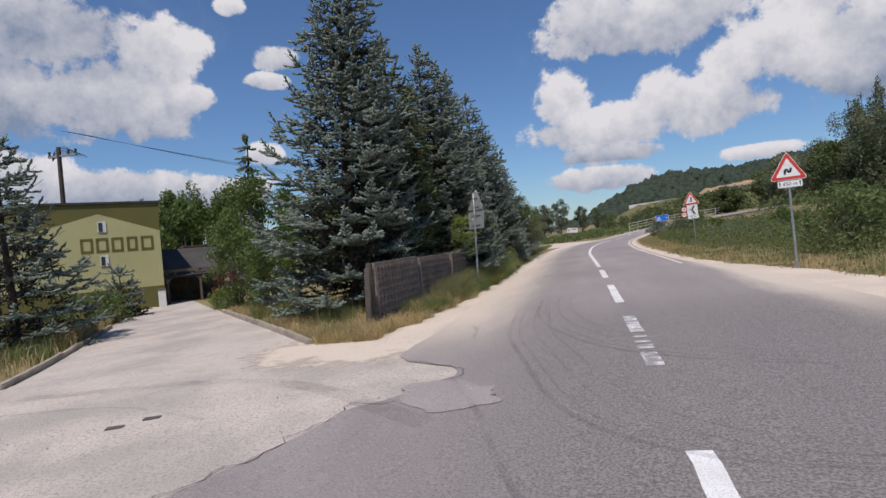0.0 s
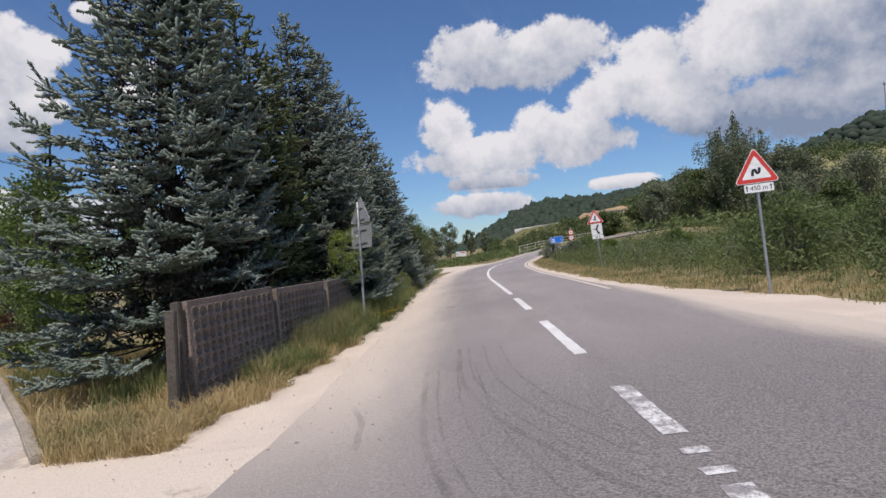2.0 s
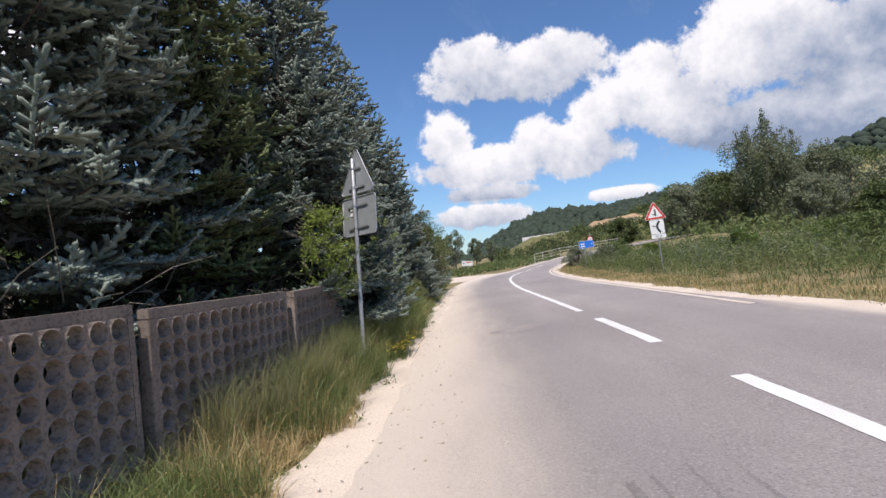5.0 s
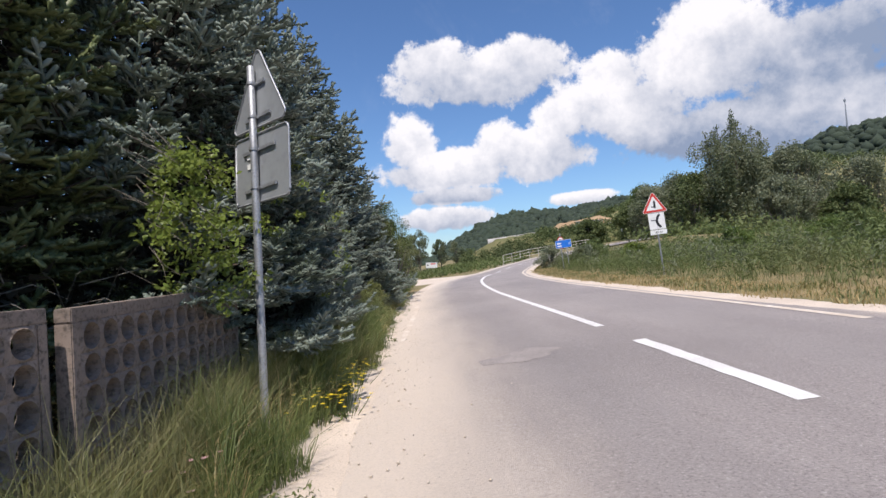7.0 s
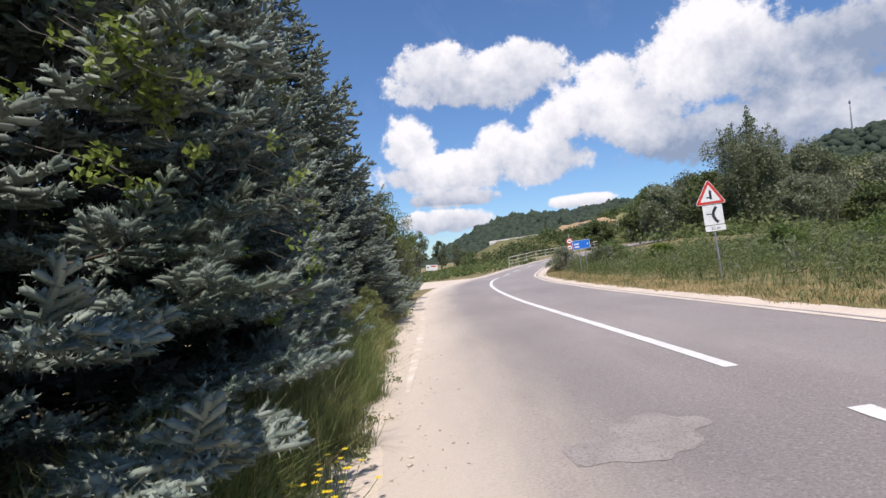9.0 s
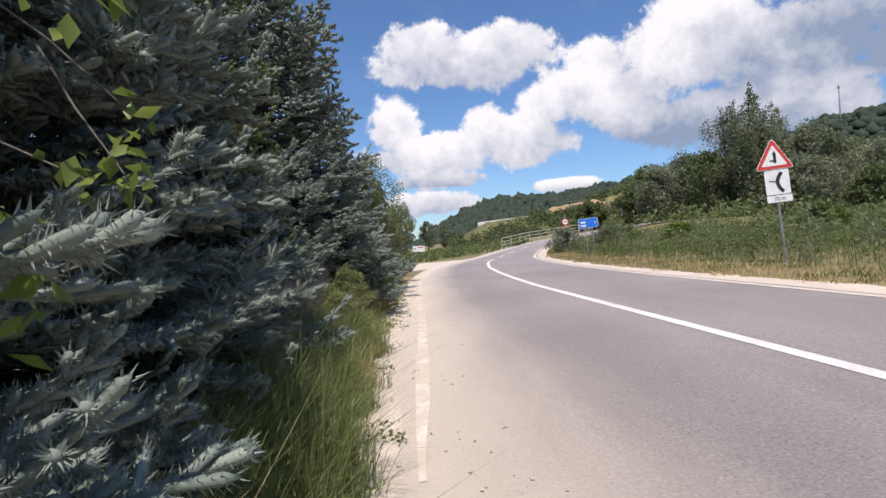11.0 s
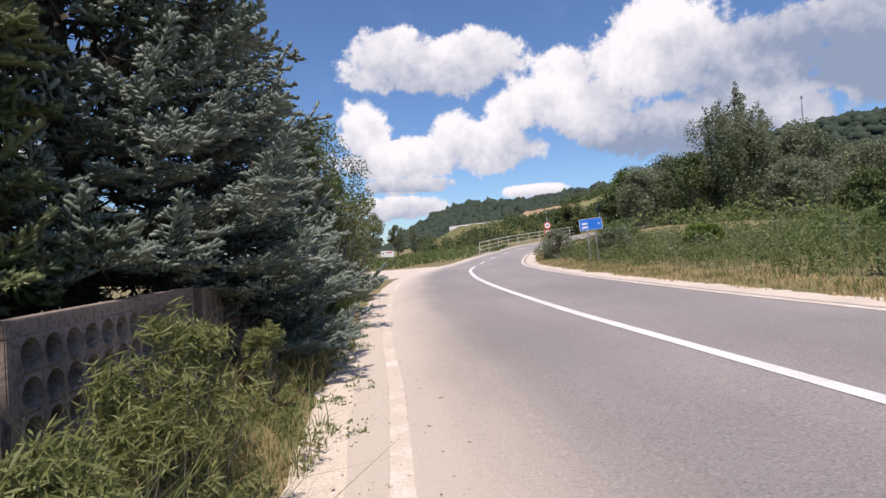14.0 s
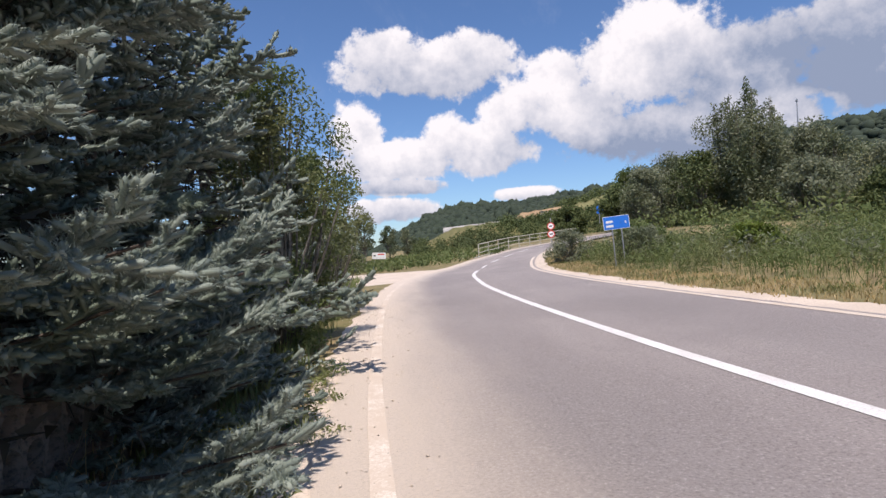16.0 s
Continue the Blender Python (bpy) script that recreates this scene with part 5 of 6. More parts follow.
def verge_left(lo, hi, edge=0.0, power=1.0):
    def pick(g, n):
        y = lo + (hi - lo) * g.random(n)
        out = np.interp(y, [6, 7, 9, 13, 20, 26, 34, 60], [-2.6, -2.0, -1.65, -1.25, -0.95, -1.15, -1.0, -0.9]) + edge + 0.12 * np.sin(y * 3.1) + 0.1 * np.sin(y * 7.7)
        inn = np.where(y < 28, fence_x(y) + 0.12, -4.5)
        f = g.random(n) ** power
        return inn + (out - inn) * f, y
    return pick


def clumpy(pick, scale, keep, seed=0.0):
    def made(g, n):
        x, y = pick(g, int(n * 1.8))
        k = np.array([noise.noise(Vector((a * scale, b * scale, seed))) for a, b in zip(x, y)]) > keep
        return x[k][:n], y[k][:n]
    return made


def area(x0, x1, y0, y1):
    return lambda g, n: (x0 + (x1 - x0) * g.random(n), y0 + (y1 - y0) * g.random(n))


def corner(g, n):
    """The rough ground between the driveway kerb and the first spruce."""
    y = g.uniform(6.6, 17, n)
    kerb = np.interp(y, [6.6, 9.1, 11.8, 16.3], [-3.3, -5.5, -8.1, -12.3])
    x = kerb + 0.1 + g.random(n) ** 1.2 * (np.where(y < 8.6, -1.9, fence_x(y)) - kerb - 0.2)
    return x, y


def back_corner(g, n):
    x, y = corner(g, n)
    return x[y > 9.0], y[y > 9.0]


def bank(g, n):
    """The bank on the far side of the driveway."""
    y = g.uniform(2, 24, n)
    kerb = np.interp(y, [2, 5.9, 10.1, 14.4, 24], [-8.6, -9.7, -12.9, -16.3, -24])
    return kerb - 0.15 - g.random(n) * 6, y


GR = "green grass along the fence"
blades("grass", GR, clumpy(verge_left(9.5, 25.5), 0.9, -0.12), 22000, 0.25, 0.75, 0.006, GRASS, 201, 1.3)
blades("grass", "tall green grass below the spruce boughs", clumpy(verge_left(13.0, 24.5, -0.2), 0.8, -0.12, 7.0), 15000, 0.55, 1.1, 0.007, GRASS, 218, 1.0)
blades("grass", "tall rough grass against the fence", clumpy(verge_left(14.6, 23.5, -0.5), 0.7, -0.35, 2.0), 9000, 0.65, 1.15, 0.007, GRASS, 219, 0.7)
blades("grass", "tall seeding grass along the fence", clumpy(verge_left(11.5, 25.5, -0.42), 0.6, -0.2, 3.0), 13000, 0.6, 1.2, 0.005, SEEDGRASS, 202, 0.8)
blades("dry_grass", "withered brown stalks in the grass along the fence", clumpy(verge_left(9.0, 30.0, -0.1), 1.1, 0.0, 9.0), 7000, 0.2, 0.9, 0.005, STRAW, 222, 1.4)
blades("grass", "low grass and weeds under the last fence panels", clumpy(verge_left(25.5, 34.0, -0.3), 1.2, 0.0, 4.0), 5000, 0.15, 0.5, 0.007, GRASS, 225, 1.2)
blades("grass", GR, verge_left(9.0, 28.0, 0.0), 10000, 0.12, 0.35, 0.009, GRASS, 203, 1.0)
blades("dry_grass", "trampled straw and dry grass at the corner", verge_left(6.6, 14.0, 0.1), 12000, 0.1, 0.4, 0.008, STRAW, 204, 1.9)
blades("dry_grass", "trampled straw and dry grass at the corner", clumpy(corner, 0.6, -0.35), 24000, 0.12, 0.5, 0.010, STRAW, 205, 1.3)
blades("grass", "long grass beside the driveway", clumpy(back_corner, 0.45, 0.05, 5.0), 8000, 0.3, 0.8, 0.012, GRASS, 206, 0.6)
blades("dry_grass", "dry grass on the bank beside the driveway", bank, 10000, 0.15, 0.6, 0.024, STRAW, 207, 0.8)
blades("dry_grass", "tall golden grass below the building", lambda g, n: (lambda y: (np.interp(y, [2, 5.9, 10.1, 14.4, 24], [-8.6, -9.7, -12.9, -16.3, -24]) - 0.1 - 2.6 * g.random(n), y))(g.uniform(9, 23, n)), 9000, 0.3, 0.9, 0.02, STRAW, 223, 0.9)
blades("grass", "green grass on the bank beside the driveway", clumpy(bank, 0.3, 0.0), 9000, 0.3, 0.8, 0.02, GRASS, 208, 0.6)
blades("grass", "grass under the far spruces", verge_left(30.0, 62.0, -0.35), 9000, 0.2, 0.55, 0.02, GRASS, 209, 0.6)


def right_verge(a, b, lo=4.0, hi=58.0):
    def pick(g, n):
        y = lo + (hi - lo) * g.random(n)
        edge = np.interp(y, Y[Y < 62], (LINE[:, 0] + sand_r)[Y < 62])
        return edge + a + (b - a) * g.random(n) + 0.15 * np.sin(y * 2.3), y
    return pick


blades("dry_grass", "mown dry grass strip across the road", right_verge(-0.1, 1.7), 17000, 0.06, 0.22, 0.02, STRAW, 210, 1.0)
blades("grass", "mown green grass strip across the road", clumpy(right_verge(0.15, 2.2), 0.8, 0.02), 9000, 0.06, 0.25, 0.018, GRASS, 211, 0.9)


def thicket(name, label, region, clumps, leaves, size, hlo, hhi, rad, mat, seed, long=1.4):
    """A tangle of weeds: leaves gathered round many leaning stalks."""
    g = np.random.default_rng(seed)
    x, y = region(g, clumps)
    h = g.uniform(hlo, hhi, len(x)) * (0.75 + 0.35 * np.array([noise.noise(Vector((a * 0.25, b * 0.25, seed * 0.1))) for a, b in zip(x, y)]))
    z = gz(x, y) - 0.12 * smooth01(y, 44, 58)
    c, r = np.stack([x, y, z + h * 0.5], 1), np.stack([rad * g.uniform(0.6, 1.3, len(x)), rad * g.uniform(0.6, 1.3, len(x)), h * 0.55], 1)
    ob = np_part(name, *leaf_cloud(c, r, leaves, size, seed + 1, 0.1, long), mat)
    return tagged(ob, label, "weeds", kind="stuff")


thicket("weeds", "tangled green weeds across the road", right_verge(1.9, 9.0), 1500, 42000, 0.037, 0.55, 1.35, 0.35, WEED, 212, 2.4)
thicket("weeds", "tangled green weeds across the road", right_verge(8.0, 28.0), 1500, 46000, 0.075, 0.8, 1.7, 0.6, WEED, 213, 1.8)
thicket("weeds", "rough bushes below the trees across the road", area(26, 80, 34, 84), 500, 16000, 0.2, 1.5, 3.2, 1.5, WEED, 218)
thicket("weeds", "greyish tall weeds across the road", right_verge(2.4, 18.0), 260, 14000, 0.05, 0.7, 1.6, 0.4, WILLOW, 216, 2.2)
blades("weeds", "tall green stalks across the road", right_verge(1.6, 9.0), 12000, 0.5, 1.1, 0.012, WEED, 217, 1.3)
blades("dry_grass", "tall dry stalks among the weeds", right_verge(1.4, 5.0), 900, 0.3, 0.9, 0.012, SEEDGRASS, 214, 0.7)
thicket("weeds", "weeds on the slope beyond the bend", area(-10, 12, 72, 125), 700, 12000, 0.16, 0.4, 1.2, 0.7, WEED, 215)


def flower_plant(x, y, h, mat, n, seed, name, label):
    g = np.random.default_rng(seed)
    t = thing(name, label, "flower", (x, y, gzf(x, y) - 0.01))
    stems, heads = [], []
    for k in range(n):
        p = np.array([g.normal(0, 0.14), g.normal(0, 0.2), h * g.uniform(0.6, 1.1)])
        stems.append(tube([(p[0] * 0.4, p[1] * 0.4, 0), (p[0] * 0.8, p[1] * 0.8, p[2] * 0.6), p], [0.004, 0.003, 0.002], 4))
        for i in range(7):
            a = i / 7 * 6.28
            d, e = np.array([math.cos(a), math.sin(a), 0.25]), np.array([-math.sin(a), math.cos(a), 0])
            heads.append((np.array([p, p + d * 0.016 + e * 0.007, p + d * 0.026, p + d * 0.016 - e * 0.007]), np.array([[0, 1, 2, 3]])))
    tagged(np_part("stems", *joined(stems), GRASS, t), kind="stuff")
    tagged(np_part("blossoms", *joined(heads), mat, t), "small open blossoms", kind="stuff")


for k, (x, y) in enumerate(((-0.92, 16.4), (-1.0, 16.9), (-1.15, 16.1), (-1.2, 17.2), (-1.0, 17.7), (-1.45, 30.2))):
    flower_plant(x, y, 0.3, YELLOW, 26, 300 + k, "yellow_flowers", "clump of small yellow flowers at the sandy edge")
for k, (x, y) in enumerate(((-1.45, 14.6), (-1.5, 14.2), (-1.4, 15.0))):
    flower_plant(x, y, 0.38, PINK, 6, 320 + k, "clover", "pale pink clover in the grass")
# little weeds that creep over the sand
for k in range(14):
    g = np.random.default_rng(400 + k)
    y = 9.5 + k * 1.75 + g.uniform(-0.5, 0.5)
    x = float(np.interp(y, [7, 9, 13, 20, 26, 34], [-1.95, -1.6, -1.15, -0.85, -1.0, -0.9])) + g.uniform(-0.05, 0.12)
    t = leafy("weed", "small leafy weed at the edge of the sand", "weed", x, y, g.uniform(0.1, 0.2), 0.2, GRASS, 90, 0.022, 420 + k, clumps=9, group="weeds at the sand")
for k in range(16):
    g = np.random.default_rng(480 + k)
    y = 24.5 + k * 0.55 + g.uniform(-0.2, 0.2)
    leafy("weed", "small leafy weed at the edge of the sand", "weed", -1.25 + 0.02 * (y - 25) + g.uniform(-0.35, 0.15), y, g.uniform(0.12, 0.3), 0.22, LANCE if k % 3 else GRASS, 220, 0.016, 500 + k, clumps=14, group="weeds at the sand", long=2.0)
# bare twigs over the fence
for k, y in enumerate((11.2, 12.6, 14.2, 15.4)):
    g = np.random.default_rng(450 + k)
    tw = []
    for i in range(9):
        p0 = np.array([-2.75, y + g.normal(0, 0.4), 1.15 + g.normal(0, 0.1)])
        d = np.array([g.uniform(0.1, 0.6), g.normal(0, 0.6), g.normal(0.1, 0.3)])
        tw.append(tube([p0, p0 + d * 0.5 + [0, 0, 0.08], p0 + d], [0.006, 0.004, 0.0015], 4))
    t = thing("bare_twigs", "tangle of bare grey twigs over the fence", "twigs")
    for piece in tw:
        np_part("twig", *piece, PALEBARK, t)


# ---- loose stones on the sand and along the asphalt edge ----
def stones(name, label, region, count, lo, hi, mat, seed):
    g = np.random.default_rng(seed)
    x, y = region(g, count)
    n = len(x)
    octa = np.array([(1, 0, 0), (0, 1, 0), (-1, 0, 0), (0, -1, 0), (0, 0, 0.7), (0, 0, -0.5)], float)
    tri = np.array([(0, 1, 4), (1, 2, 4), (2, 3, 4), (3, 0, 4), (1, 0, 5), (2, 1, 5), (3, 2, 5), (0, 3, 5)])
    s = (lo + (hi - lo) * g.random(n) ** 3)[:, None, None]
    v = octa[None] * s * g.uniform(0.6, 1.3, (n, 6, 1))
    a = g.random(n) * 6.28
    c, k = np.cos(a)[:, None], np.sin(a)[:, None]
    v = np.stack([v[..., 0] * c - v[..., 1] * k, v[..., 0] * k + v[..., 1] * c, v[..., 2]], -1)
    v += np.stack([x, y, gz(x, y) + 0.024], -1)[:, None]
    ob = np_part(name, v.reshape(-1, 3), (6 * np.arange(n)[:, None, None] + tri[None]).reshape(-1, 3), mat)
    tagged(ob, label, "gravel", kind="stuff")


def sandy_edge(g, n):
    y = 6.0 + 36 * g.random(n)
    edge = np.interp(y, Y[Y < 62], (LINE[:, 0] - 3.3)[Y < 62])
    return edge + g.normal(0.0, 0.38, n), y


stones("gravel", "small pale stones strewn over the sandy shoulder", sandy_edge, 1500, 0.004, 0.02, SAND, 600)
stones("gravel", "small dark grit at the edge of the asphalt", sandy_edge, 220, 0.003, 0.010, CRACK, 601)
stones("gravel", "small grey stones at the mouth of the driveway", lambda g, n: (g.uniform(-6.0, 1.2, n), g.uniform(0.5, 7.5, n)), 900, 0.003, 0.014, KERB, 602)

# ---- building beside the driveway ----
BW = thing("building", "flat-roofed building with a pale gable painted on an olive wall", "building", (-22.3, 24.3, gzf(-22.3, 24.3) - 0.1), 45)
# local x runs along the wall, to the hidden far end at negative x; y goes into the building
WL, WH, WD = 9.5, 6.3, 8.0
part("wall", box_bm((WL, WD, WH), (-WL / 2, WD / 2, WH / 2), 0.01), OLIVE, BW, "olive painted rendered wall")
part("roof", box_bm((WL + 0.16, WD + 0.16, 0.14), (-WL / 2, WD / 2, WH + 0.07), 0.02), ROOFING, BW, "flat dark roof edge")
gable = [(-0.02, 1.35), (-0.02, 4.65), (-3.1, 5.75), (-WL + 0.9, 4.1), (-WL + 0.9, 1.35)]
part("painted_gable", plate(gable, 0.006, -0.006), CREAM, BW, "pale yellow-green gable area")
for zc in (5.0, 3.05):
    w = new("window")
    w.parent = BW
    w.matrix_basis = pose(-2.95, 0, zc)
    part("frame", box_bm((0.42, 0.06, 0.62), (0, -0.02, 0), 0.01), FRAME_WHITE, w)
    part("pane", box_bm((0.2, 0.02, 0.52), (-0.07, -0.055, 0)), GLASS, w)
# company lettering, kept as plain olive shapes
for k, (x, wdt) in enumerate(((-3.75, 0.62), (-3.0, 0.62), (-2.25, 0.6), (-1.5, 0.55), (-0.72, 0.66))):
    bm = bmesh.new()
    for sx_, sz_, ax, az_ in ((wdt, 0.15, 0, 0.45), (0.14, 0.6, -wdt / 2 + 0.07, 0.1), (wdt, 0.15, 0, -0.25), (0.14, 0.6, wdt / 2 - 0.07, 0.1)):
        box(bm, (sx_, 0.012, sz_), (x + ax, -0.013, 3.95 + az_ - 0.1))
    part("painted_mark", bm, OLIVE, BW, "olive painted block shape")

shed = thing("carport", "dark-roofed timber carport at the end of the driveway", "carport", (-22.85, 25.9, gzf(-22.85, 25.9) - 0.1), 45)
bm = bmesh.new()
box(bm, (4.2, 4.6, 0.12), (1.4, 1.6, 2.65), 0.01, Matrix.Rotation(radians(22), 4, "X"))
part("roof", bm, ROOFING, shed, "sloping dark felt roof")
for x, y in ((-0.5, -0.4), (1.4, -0.4), (3.3, -0.4), (-0.5, 3.4), (3.3, 3.4)):
    part("post", box_bm((0.14, 0.14, 2.2 + (0.9 if y > 1 else 0)), (x, y, 1.1), 0.01), TIMBER, shed)
for x in (-0.5, 1.4, 3.3):
    bm = bmesh.new()
    for s in (-1, 1):
        box(bm, (0.1, 0.1, 0.9), (x + s * 0.28, -0.4, 1.75), 0, Matrix.Rotation(radians(s * 40), 4, "Y"))
    part("brace", bm, TIMBER, shed)
part("beam", box_bm((4.2, 0.14, 0.18), (1.4, -0.4, 2.15), 0.01), TIMBER, shed)
part("back_wall", box_bm((4.2, 0.1, 2.6), (1.4, 3.6, 1.3)), TIMBER, shed, "dark timber back wall")
annex = thing("outbuilding", "low warm-plastered outbuilding with a roof lantern", "building", (-28.6, 31.6, gzf(-26, 31.6) - 0.7), 45)
part("wall", box_bm((6, 4, 3.0), (1, 2, 1.5), 0.01), ORANGE, annex, "warm plastered wall")
part("roof", box_bm((6.3, 4.3, 0.15), (1, 2, 3.08), 0.02), ROOFING, annex)
lantern = part("lantern", box_bm((1.5, 1.5, 1.3), (2.2, 1.2, 3.8), 0.01), ORANGE, annex, "small plastered roof lantern")
part("pane", box_bm((0.5, 0.04, 0.7), (1.9, 0.43, 3.85)), GLASS, lantern)
part("roof_cap", box_bm((1.7, 1.7, 0.1), (2.2, 1.2, 4.5), 0.02), TIMBER, lantern)
bin_ = thing("cabinet", "pale utility cabinet beside the carport", "cabinet", (-22.0, 23.7, gzf(-22.0, 23.7)), 45)
part("body", box_bm((0.4, 0.32, 1.0), (0, 0, 0.5), 0.02), FRAME_WHITE, bin_)
part("lid", box_bm((0.46, 0.38, 0.06), (0, 0, 1.03), 0.01), TIMBER, bin_)

# ---- overhead line ----
up = thing("utility_pole", "dark utility pole with insulators and coiled cables", "utility pole", (-31.5, 26.2, gzf(-31.5, 26.2) - 0.2))
v, q = tube([(0, 0, z) for z in (0, 4, 8, 11.2)], [0.19, 0.17, 0.15, 0.13], 12)
np_part("pole", v, q, POLEWOOD, up, "tarred pole", True)
part("crossarm", box_bm((2.4, 0.14, 0.14), (0.3, 0, 10.6), 0.01, ), GALV, up)
for x in (-0.8, 0.0, 0.8, 1.4):
    v, q = tube([(x, 0, 10.6), (x, 0, 10.72), (x, 0, 10.78), (x, 0, 10.95)], [0.05, 0.09, 0.06, 0.09], 10)
    np_part("insulator", v, q, WIRE, up)
coils = []
for k in range(6):
    a = np.linspace(0.2, 2.9, 14)
    coils.append(tube(np.stack([0.3 + np.cos(a) * (0.9 + 0.12 * k), 0.1 * k + 0 * a, 10.3 + np.sin(a) * (0.9 - 0.08 * k)], 1), [0.02] * 14, 5))
np_part("cable_loops", *joined(coils), WIRE, up)
for k in range(4):
    a, b = np.array([-31.2 + 0.5 * k, 26.2, 10.8 - 0.12 * k]), np.array([-12.0, 62.0 + k, 7.6 - 0.25 * k])
    t = np.linspace(0, 1, 30)[:, None]
    p = a + (b - a) * t
    p[:, 2] -= 4.5 * (t * (1 - t))[:, 0] * 0.6
    ob = np_part("overhead_wire", *tube(p, [0.009] * 30, 5), WIRE)
    tagged(ob, "thin black overhead wire in the sky", "wire", "overhead wires")

# ---- railing on the ramp beyond the bend ----
rail = thing("railing", "cream-painted steel railing along the ramp", "railing")
idx = np.where((LINE[:, 1] > 68.5) & (LINE[:, 1] < 82))[0]
pts = LINE[idx] - SIDE[idx] * 3.9
rz = gz(pts[:, 0], pts[:, 1])
for hgt, rad in ((1.1, 0.035), (0.75, 0.025), (0.4, 0.025)):
    np_part("rail", *tube(np.column_stack([pts, rz + hgt]), [rad] * len(pts), 6), RAIL, rail)
for k in range(0, len(pts), 8):
    np_part("post", *tube([(*pts[k], rz[k] - 0.1), (*pts[k], rz[k] + 1.12)], [0.035, 0.035], 6), RAIL, rail)
idx2 = np.where((LINE[:, 1] > 67) & (LINE[:, 1] < 95))[0]
ribbon("ramp_kerb", [-3.75, -3.72, -3.45, -3.42], BARRIER, 0.12, idx2, "structure", "pale kerb along the ramp", "kerb")

# ---- hills ----
def hill(name, label, az_el, dist, depth, mat, seed, rough=2.0, base=-1.0):
    a = np.radians(np.linspace(az_el[0][0], az_el[-1][0], 160))
    e = np.interp(np.degrees(a), [p[0] for p in az_el], [p[1] for p in az_el])
    top = np.tan(np.radians(e)) * dist + 1.2
    rows = []
    for f, hfr in ((0.0, 0.0), (0.12, 0.18), (0.3, 0.42), (0.5, 0.66), (0.7, 0.84), (0.86, 0.95), (1.0, 1.0), (1.15, 0.97), (1.5, 0.4), (2.0, 0.0)):
        d = dist - depth + depth * f
        z = base + (top - base) * hfr
        k = np.array([noise.noise(Vector((math.degrees(q_) * 0.9, f * 4, seed))) for q_ in a])
        x, y = np.sin(a) * d, 22 + np.cos(a) * d
        rows.append(np.stack([x, y, z + k * rough * hfr], 1))
    v = np.concatenate(rows)
    n, m = len(a), len(rows)
    i, j = np.meshgrid(np.arange(m - 1), np.arange(n - 1), indexing="ij")
    q = np.stack([i * n + j, i * n + j + 1, (i + 1) * n + j + 1, (i + 1) * n + j], -1).reshape(-1, 4)
    ob = np_part(name, v, q, mat, None, "", True)
    tagged(ob, label, "hill", kind="structure")
    return v.reshape(m, n, 3)


def spots(rows, count, g, seed, lo, hi, f0, f1, keep):
    """Random places on a slope, thinned to patches."""
    out, n = [], rows.shape[1]
    for k in range(count):
        f, c = g.uniform(f0, f1 - 0.001), g.uniform(lo, hi) * (n - 1.001)
        i, j = int(f), int(c)
        p = rows[i, j] * (1 - (f - i)) + rows[i + 1, j] * (f - i)
        p = p * (1 - (c - j)) + (rows[i, j + 1] * (1 - (f - i)) + rows[i + 1, j + 1] * (f - i)) * (c - j)
        if noise.noise(Vector((p[0] * 0.05, p[1] * 0.05, seed % 7 + 0.37))) >= keep:
            out.append(p)
    return np.array(out)


def woods(name, label, rows, count, size, mat, seed, lo=0.0, hi=1.0, f0=0, f1=7, keep=-1.0):
    """Far woods: many small uneven crowns on a slope."""
    g = np.random.default_rng(seed)
    bm = bmesh.new()
    bmesh.ops.create_icosphere(bm, subdivisions=1, radius=1.0)
    sv, sf = np.array([v.co[:] for v in bm.verts]), np.array([[v.index for v in f.verts] for f in bm.faces])
    bm.free()
    pieces = []
    for p in spots(rows, count, g, seed, lo, hi, f0, f1, keep):
        s = size * g.uniform(0.5, 1.25)
        jig = 1 + 0.22 * g.standard_normal((len(sv), 1))
        pieces.append((sv * jig * [s, s, s * g.uniform(0.7, 1.15)] + p + [0, 0, s * 0.35], sf))
    tagged(np_part(name, *joined(pieces), mat), label, "woods", kind="stuff")


def scrub(name, label, rows, count, size, mat, seed, lo=0.0, hi=1.0, f0=0, f1=7, keep=-1.0):
    """Leafy bushes scattered on a nearer slope."""
    g = np.random.default_rng(seed)
    p = spots(rows, count, g, seed, lo, hi, f0, f1, keep)
    s = size * g.uniform(0.4, 1.3, len(p))
    r = np.stack([s, s, s * g.uniform(0.6, 1.1, len(p))], 1)
    tagged(np_part(name, *leaf_cloud(p + np.stack([0 * s, 0 * s, s * 0.5], 1), r, 55 * len(p), size * 0.2, seed + 1, 0.3), mat), label, "shrubs", kind="stuff")


h1 = hill("hill_far", "wooded far hill", [(-6, 0.0), (0, 0.2), (1.7, 0.9), (2.6, 1.7), (4.8, 2.9), (7.2, 3.8), (9.6, 4.4), (15.4, 4.3), (18.9, 4.7), (24.5, 5.3), (30, 5), (40, 4.5)], 430, 150, FOREST, 1.0, 3.0)
woods("far_woods", "dark green woods on the far hill", h1, 5500, 2.9, FOREST, 500, 0.1, 0.95, 0.5, 6.3)
h3 = hill("hill_right", "wooded hill behind the thicket", [(28, 4.5), (33, 6.4), (38.7, 8.4), (46, 8.9), (60, 9.2), (80, 8)], 300, 120, FOREST, 2.0, 2.0)
woods("far_woods", "dark green woods on the hill behind the thicket", h3, 4000, 2.2, FOREST, 501, 0.0, 1.0, 0.5, 6.3)
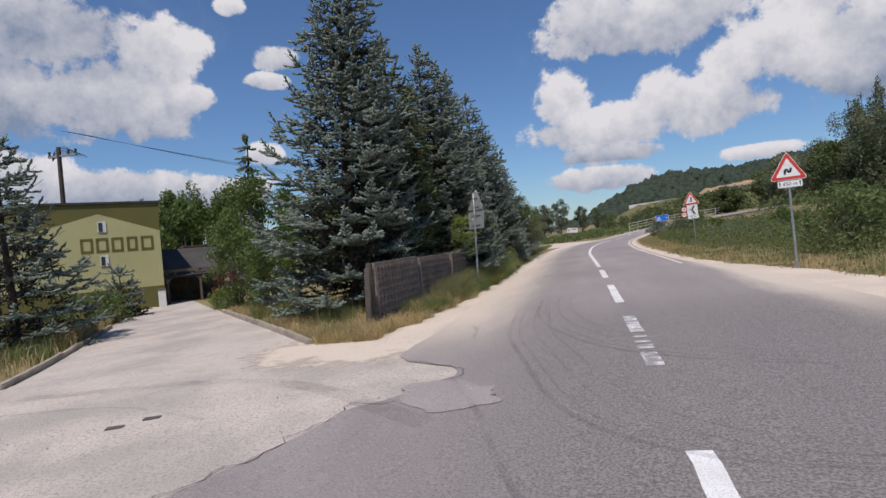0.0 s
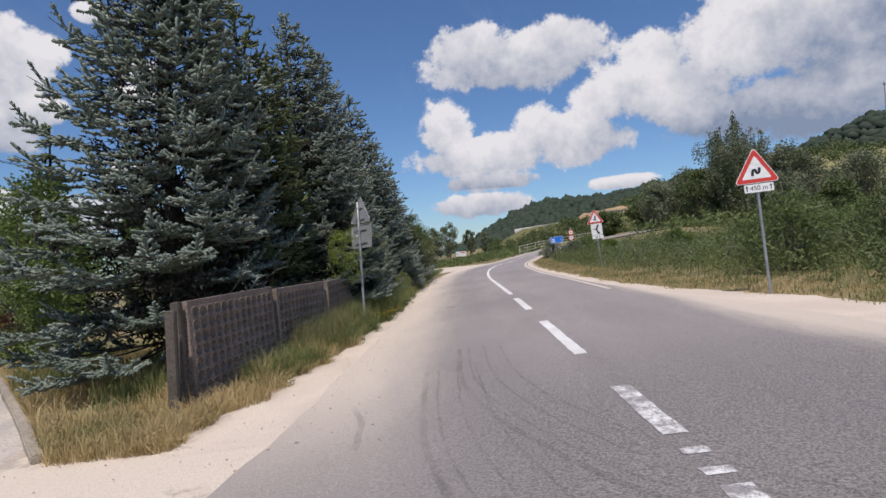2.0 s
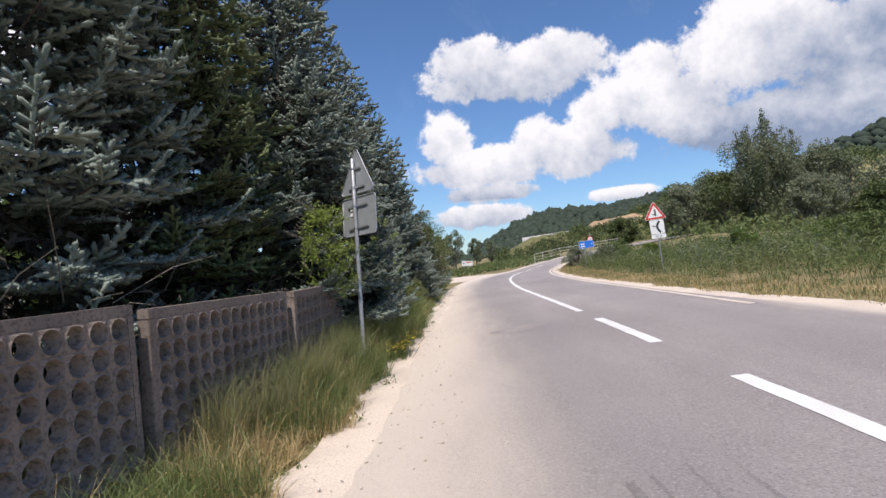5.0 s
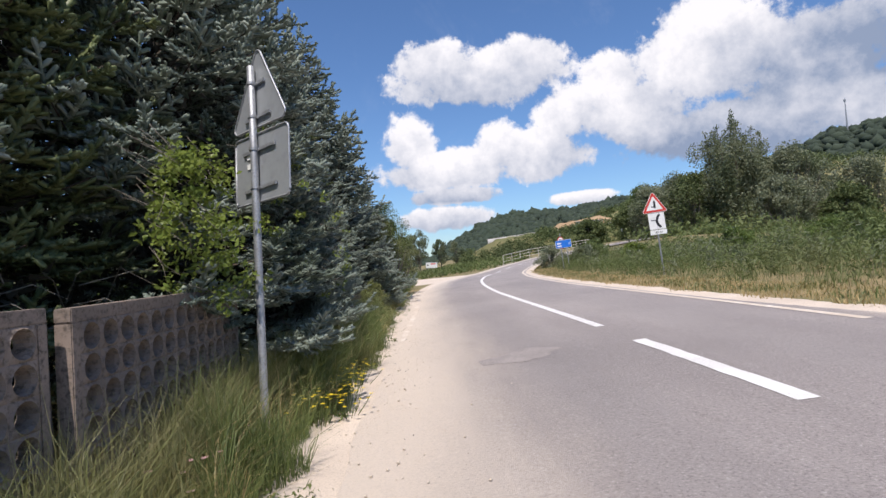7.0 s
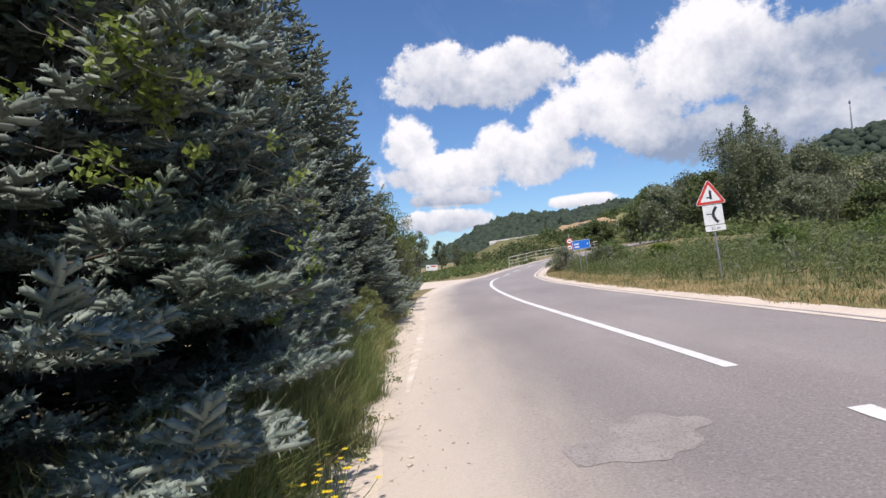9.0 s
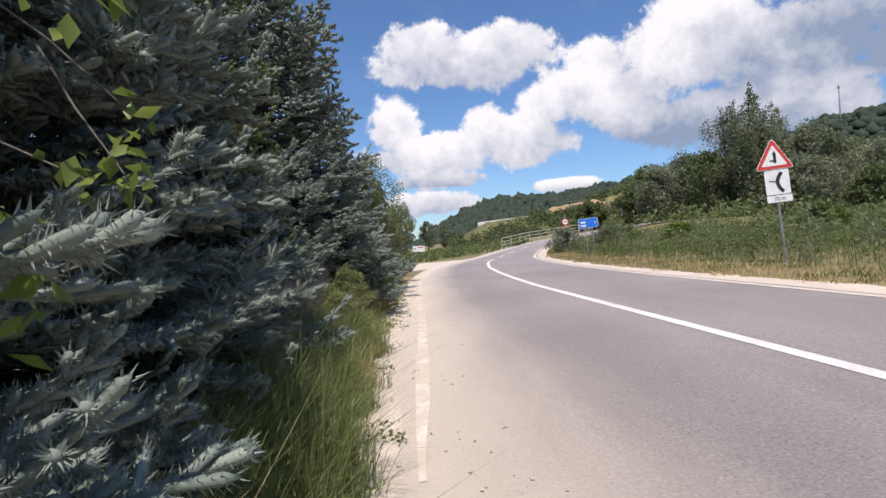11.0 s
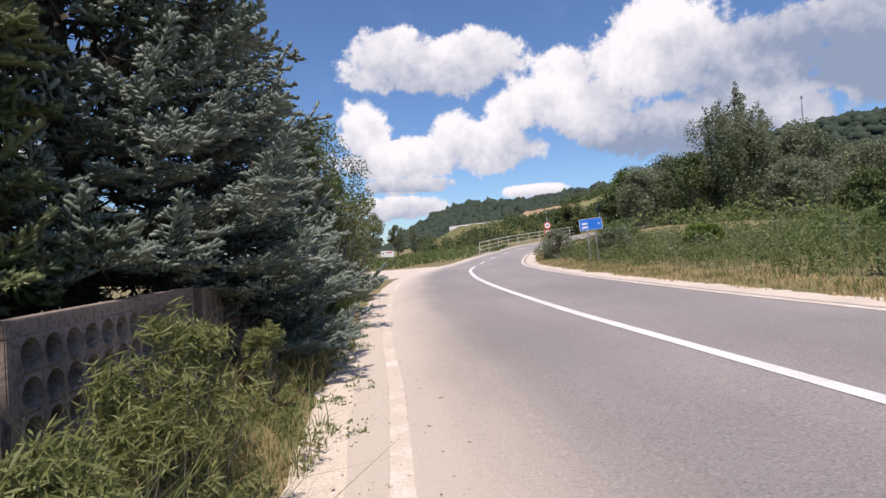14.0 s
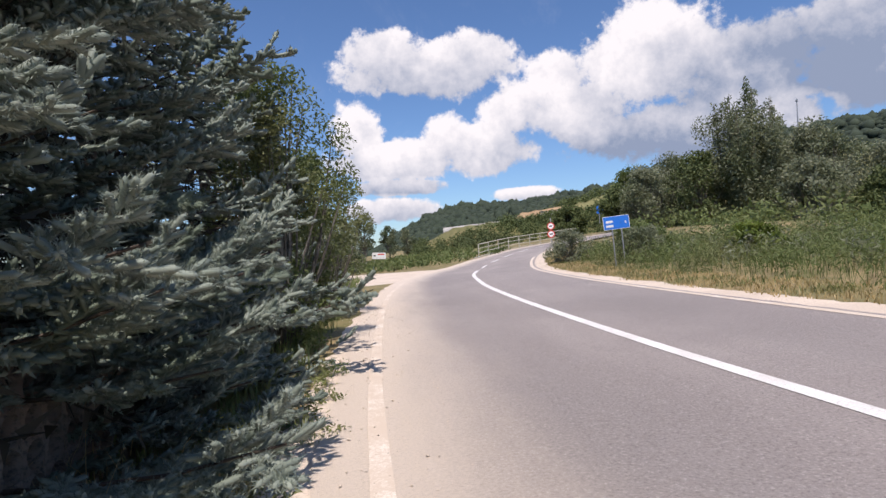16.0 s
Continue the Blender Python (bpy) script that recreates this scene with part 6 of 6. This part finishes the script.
h2 = hill("hill_meadow", "dry meadow slope with scattered shrubs", [(16, 2.4), (20, 4.0), (24, 4.9), (27, 5.7), (31.7, 6.6), (38, 6.6), (46, 6.0), (60, 5.5), (75, 4)], 175, 70, DRYHILL, 3.0, 0.8)
scrub("hill_shrubs", "green shrubs scattered on the meadow slope", h2, 1300, 1.9, SHRUB, 502, 0.0, 1.0, 0.2, 6.2, -0.08)
mast = thing("mast", "thin grey mast on the wooded hill", "mast", (181, 236, 44))
np_part("pole", *tube([(0, 0, 0), (0, 0, 6), (0, 0, 14)], [0.35, 0.25, 0.12], 8), GALV, mast)
part("head", box_bm((0.7, 0.7, 1.0), (0, 0, 12.9), 0.1), GALV, mast)

# embankment of the upper road
e1 = hill("embankment", "grassy embankment of the upper road", [(4, 0.6), (6, 1.4), (8, 2.4), (11, 2.7), (16, 2.9), (20, 3.1), (26, 3.2)], 112, 28, MEADOW, 4.0, 0.4)
scrub("embankment_shrubs", "green shrubs on the embankment", e1, 900, 1.0, SHRUB, 503, 0.0, 0.95, 0.1, 5.2, -0.2)
a = np.radians(np.linspace(7.0, 25.0, 60))
for dd, zz, hh, nm in ((110.5, np.interp(np.degrees(a), [7, 11, 16, 25], [5.6, 6.1, 6.6, 7.2]), 0.9, "upper_barrier"),):
    x, y = np.sin(a) * dd, 22 + np.cos(a) * dd
    v = np.concatenate([np.stack([x, y, zz - 0.6], 1), np.stack([x, y, zz + hh - 0.6], 1), np.stack([x * 1.005, y + 0.5, zz + hh - 0.6], 1), np.stack([x * 1.005, y + 0.5, zz - 0.9], 1)])
    n, i = len(a), np.arange(len(a) - 1)
    q = np.concatenate([np.stack([i + n * k, i + 1 + n * k, i + 1 + n * (k + 1), i + n * (k + 1)], -1) for k in range(3)])
    tagged(np_part(nm, v, q, BARRIER), "pale concrete barrier of the upper road", "barrier", kind="structure")
mound = hill("earth_mound", "bare brown earth mound beside the upper road", [(13.5, 2.6), (15, 3.4), (17, 3.7), (19, 3.9), (21.5, 3.4), (23, 2.8)], 125, 12, EARTH, 5.0, 0.5, 4.0)
fb = thing("direction_sign", "small far blue direction sign on posts", "road sign", (36.0, 108, 4.3), -15)
for x in (-0.9, 0.9):
    pole(fb, 2.6, 0.06, (x, 0.05))
fbp = part("blue_panel", plate(rect(2.6, 1.2, 0.1), 0.02, -0.02), SIGN_BLUE, fb, "blue panel")
fbp.matrix_basis = pose(0, 0, 1.6)
hut = thing("site_hut", "small pale site hut beside the earth mound", "hut", (38.0, 137, 6.2), -15)
part("wall", box_bm((6, 3, 2.2), (0, 0, 1.1), 0.05), FRAME_WHITE, hut)
part("roof", box_bm((6.3, 3.3, 0.15), (0, 0, 2.28), 0.03), GALV, hut)
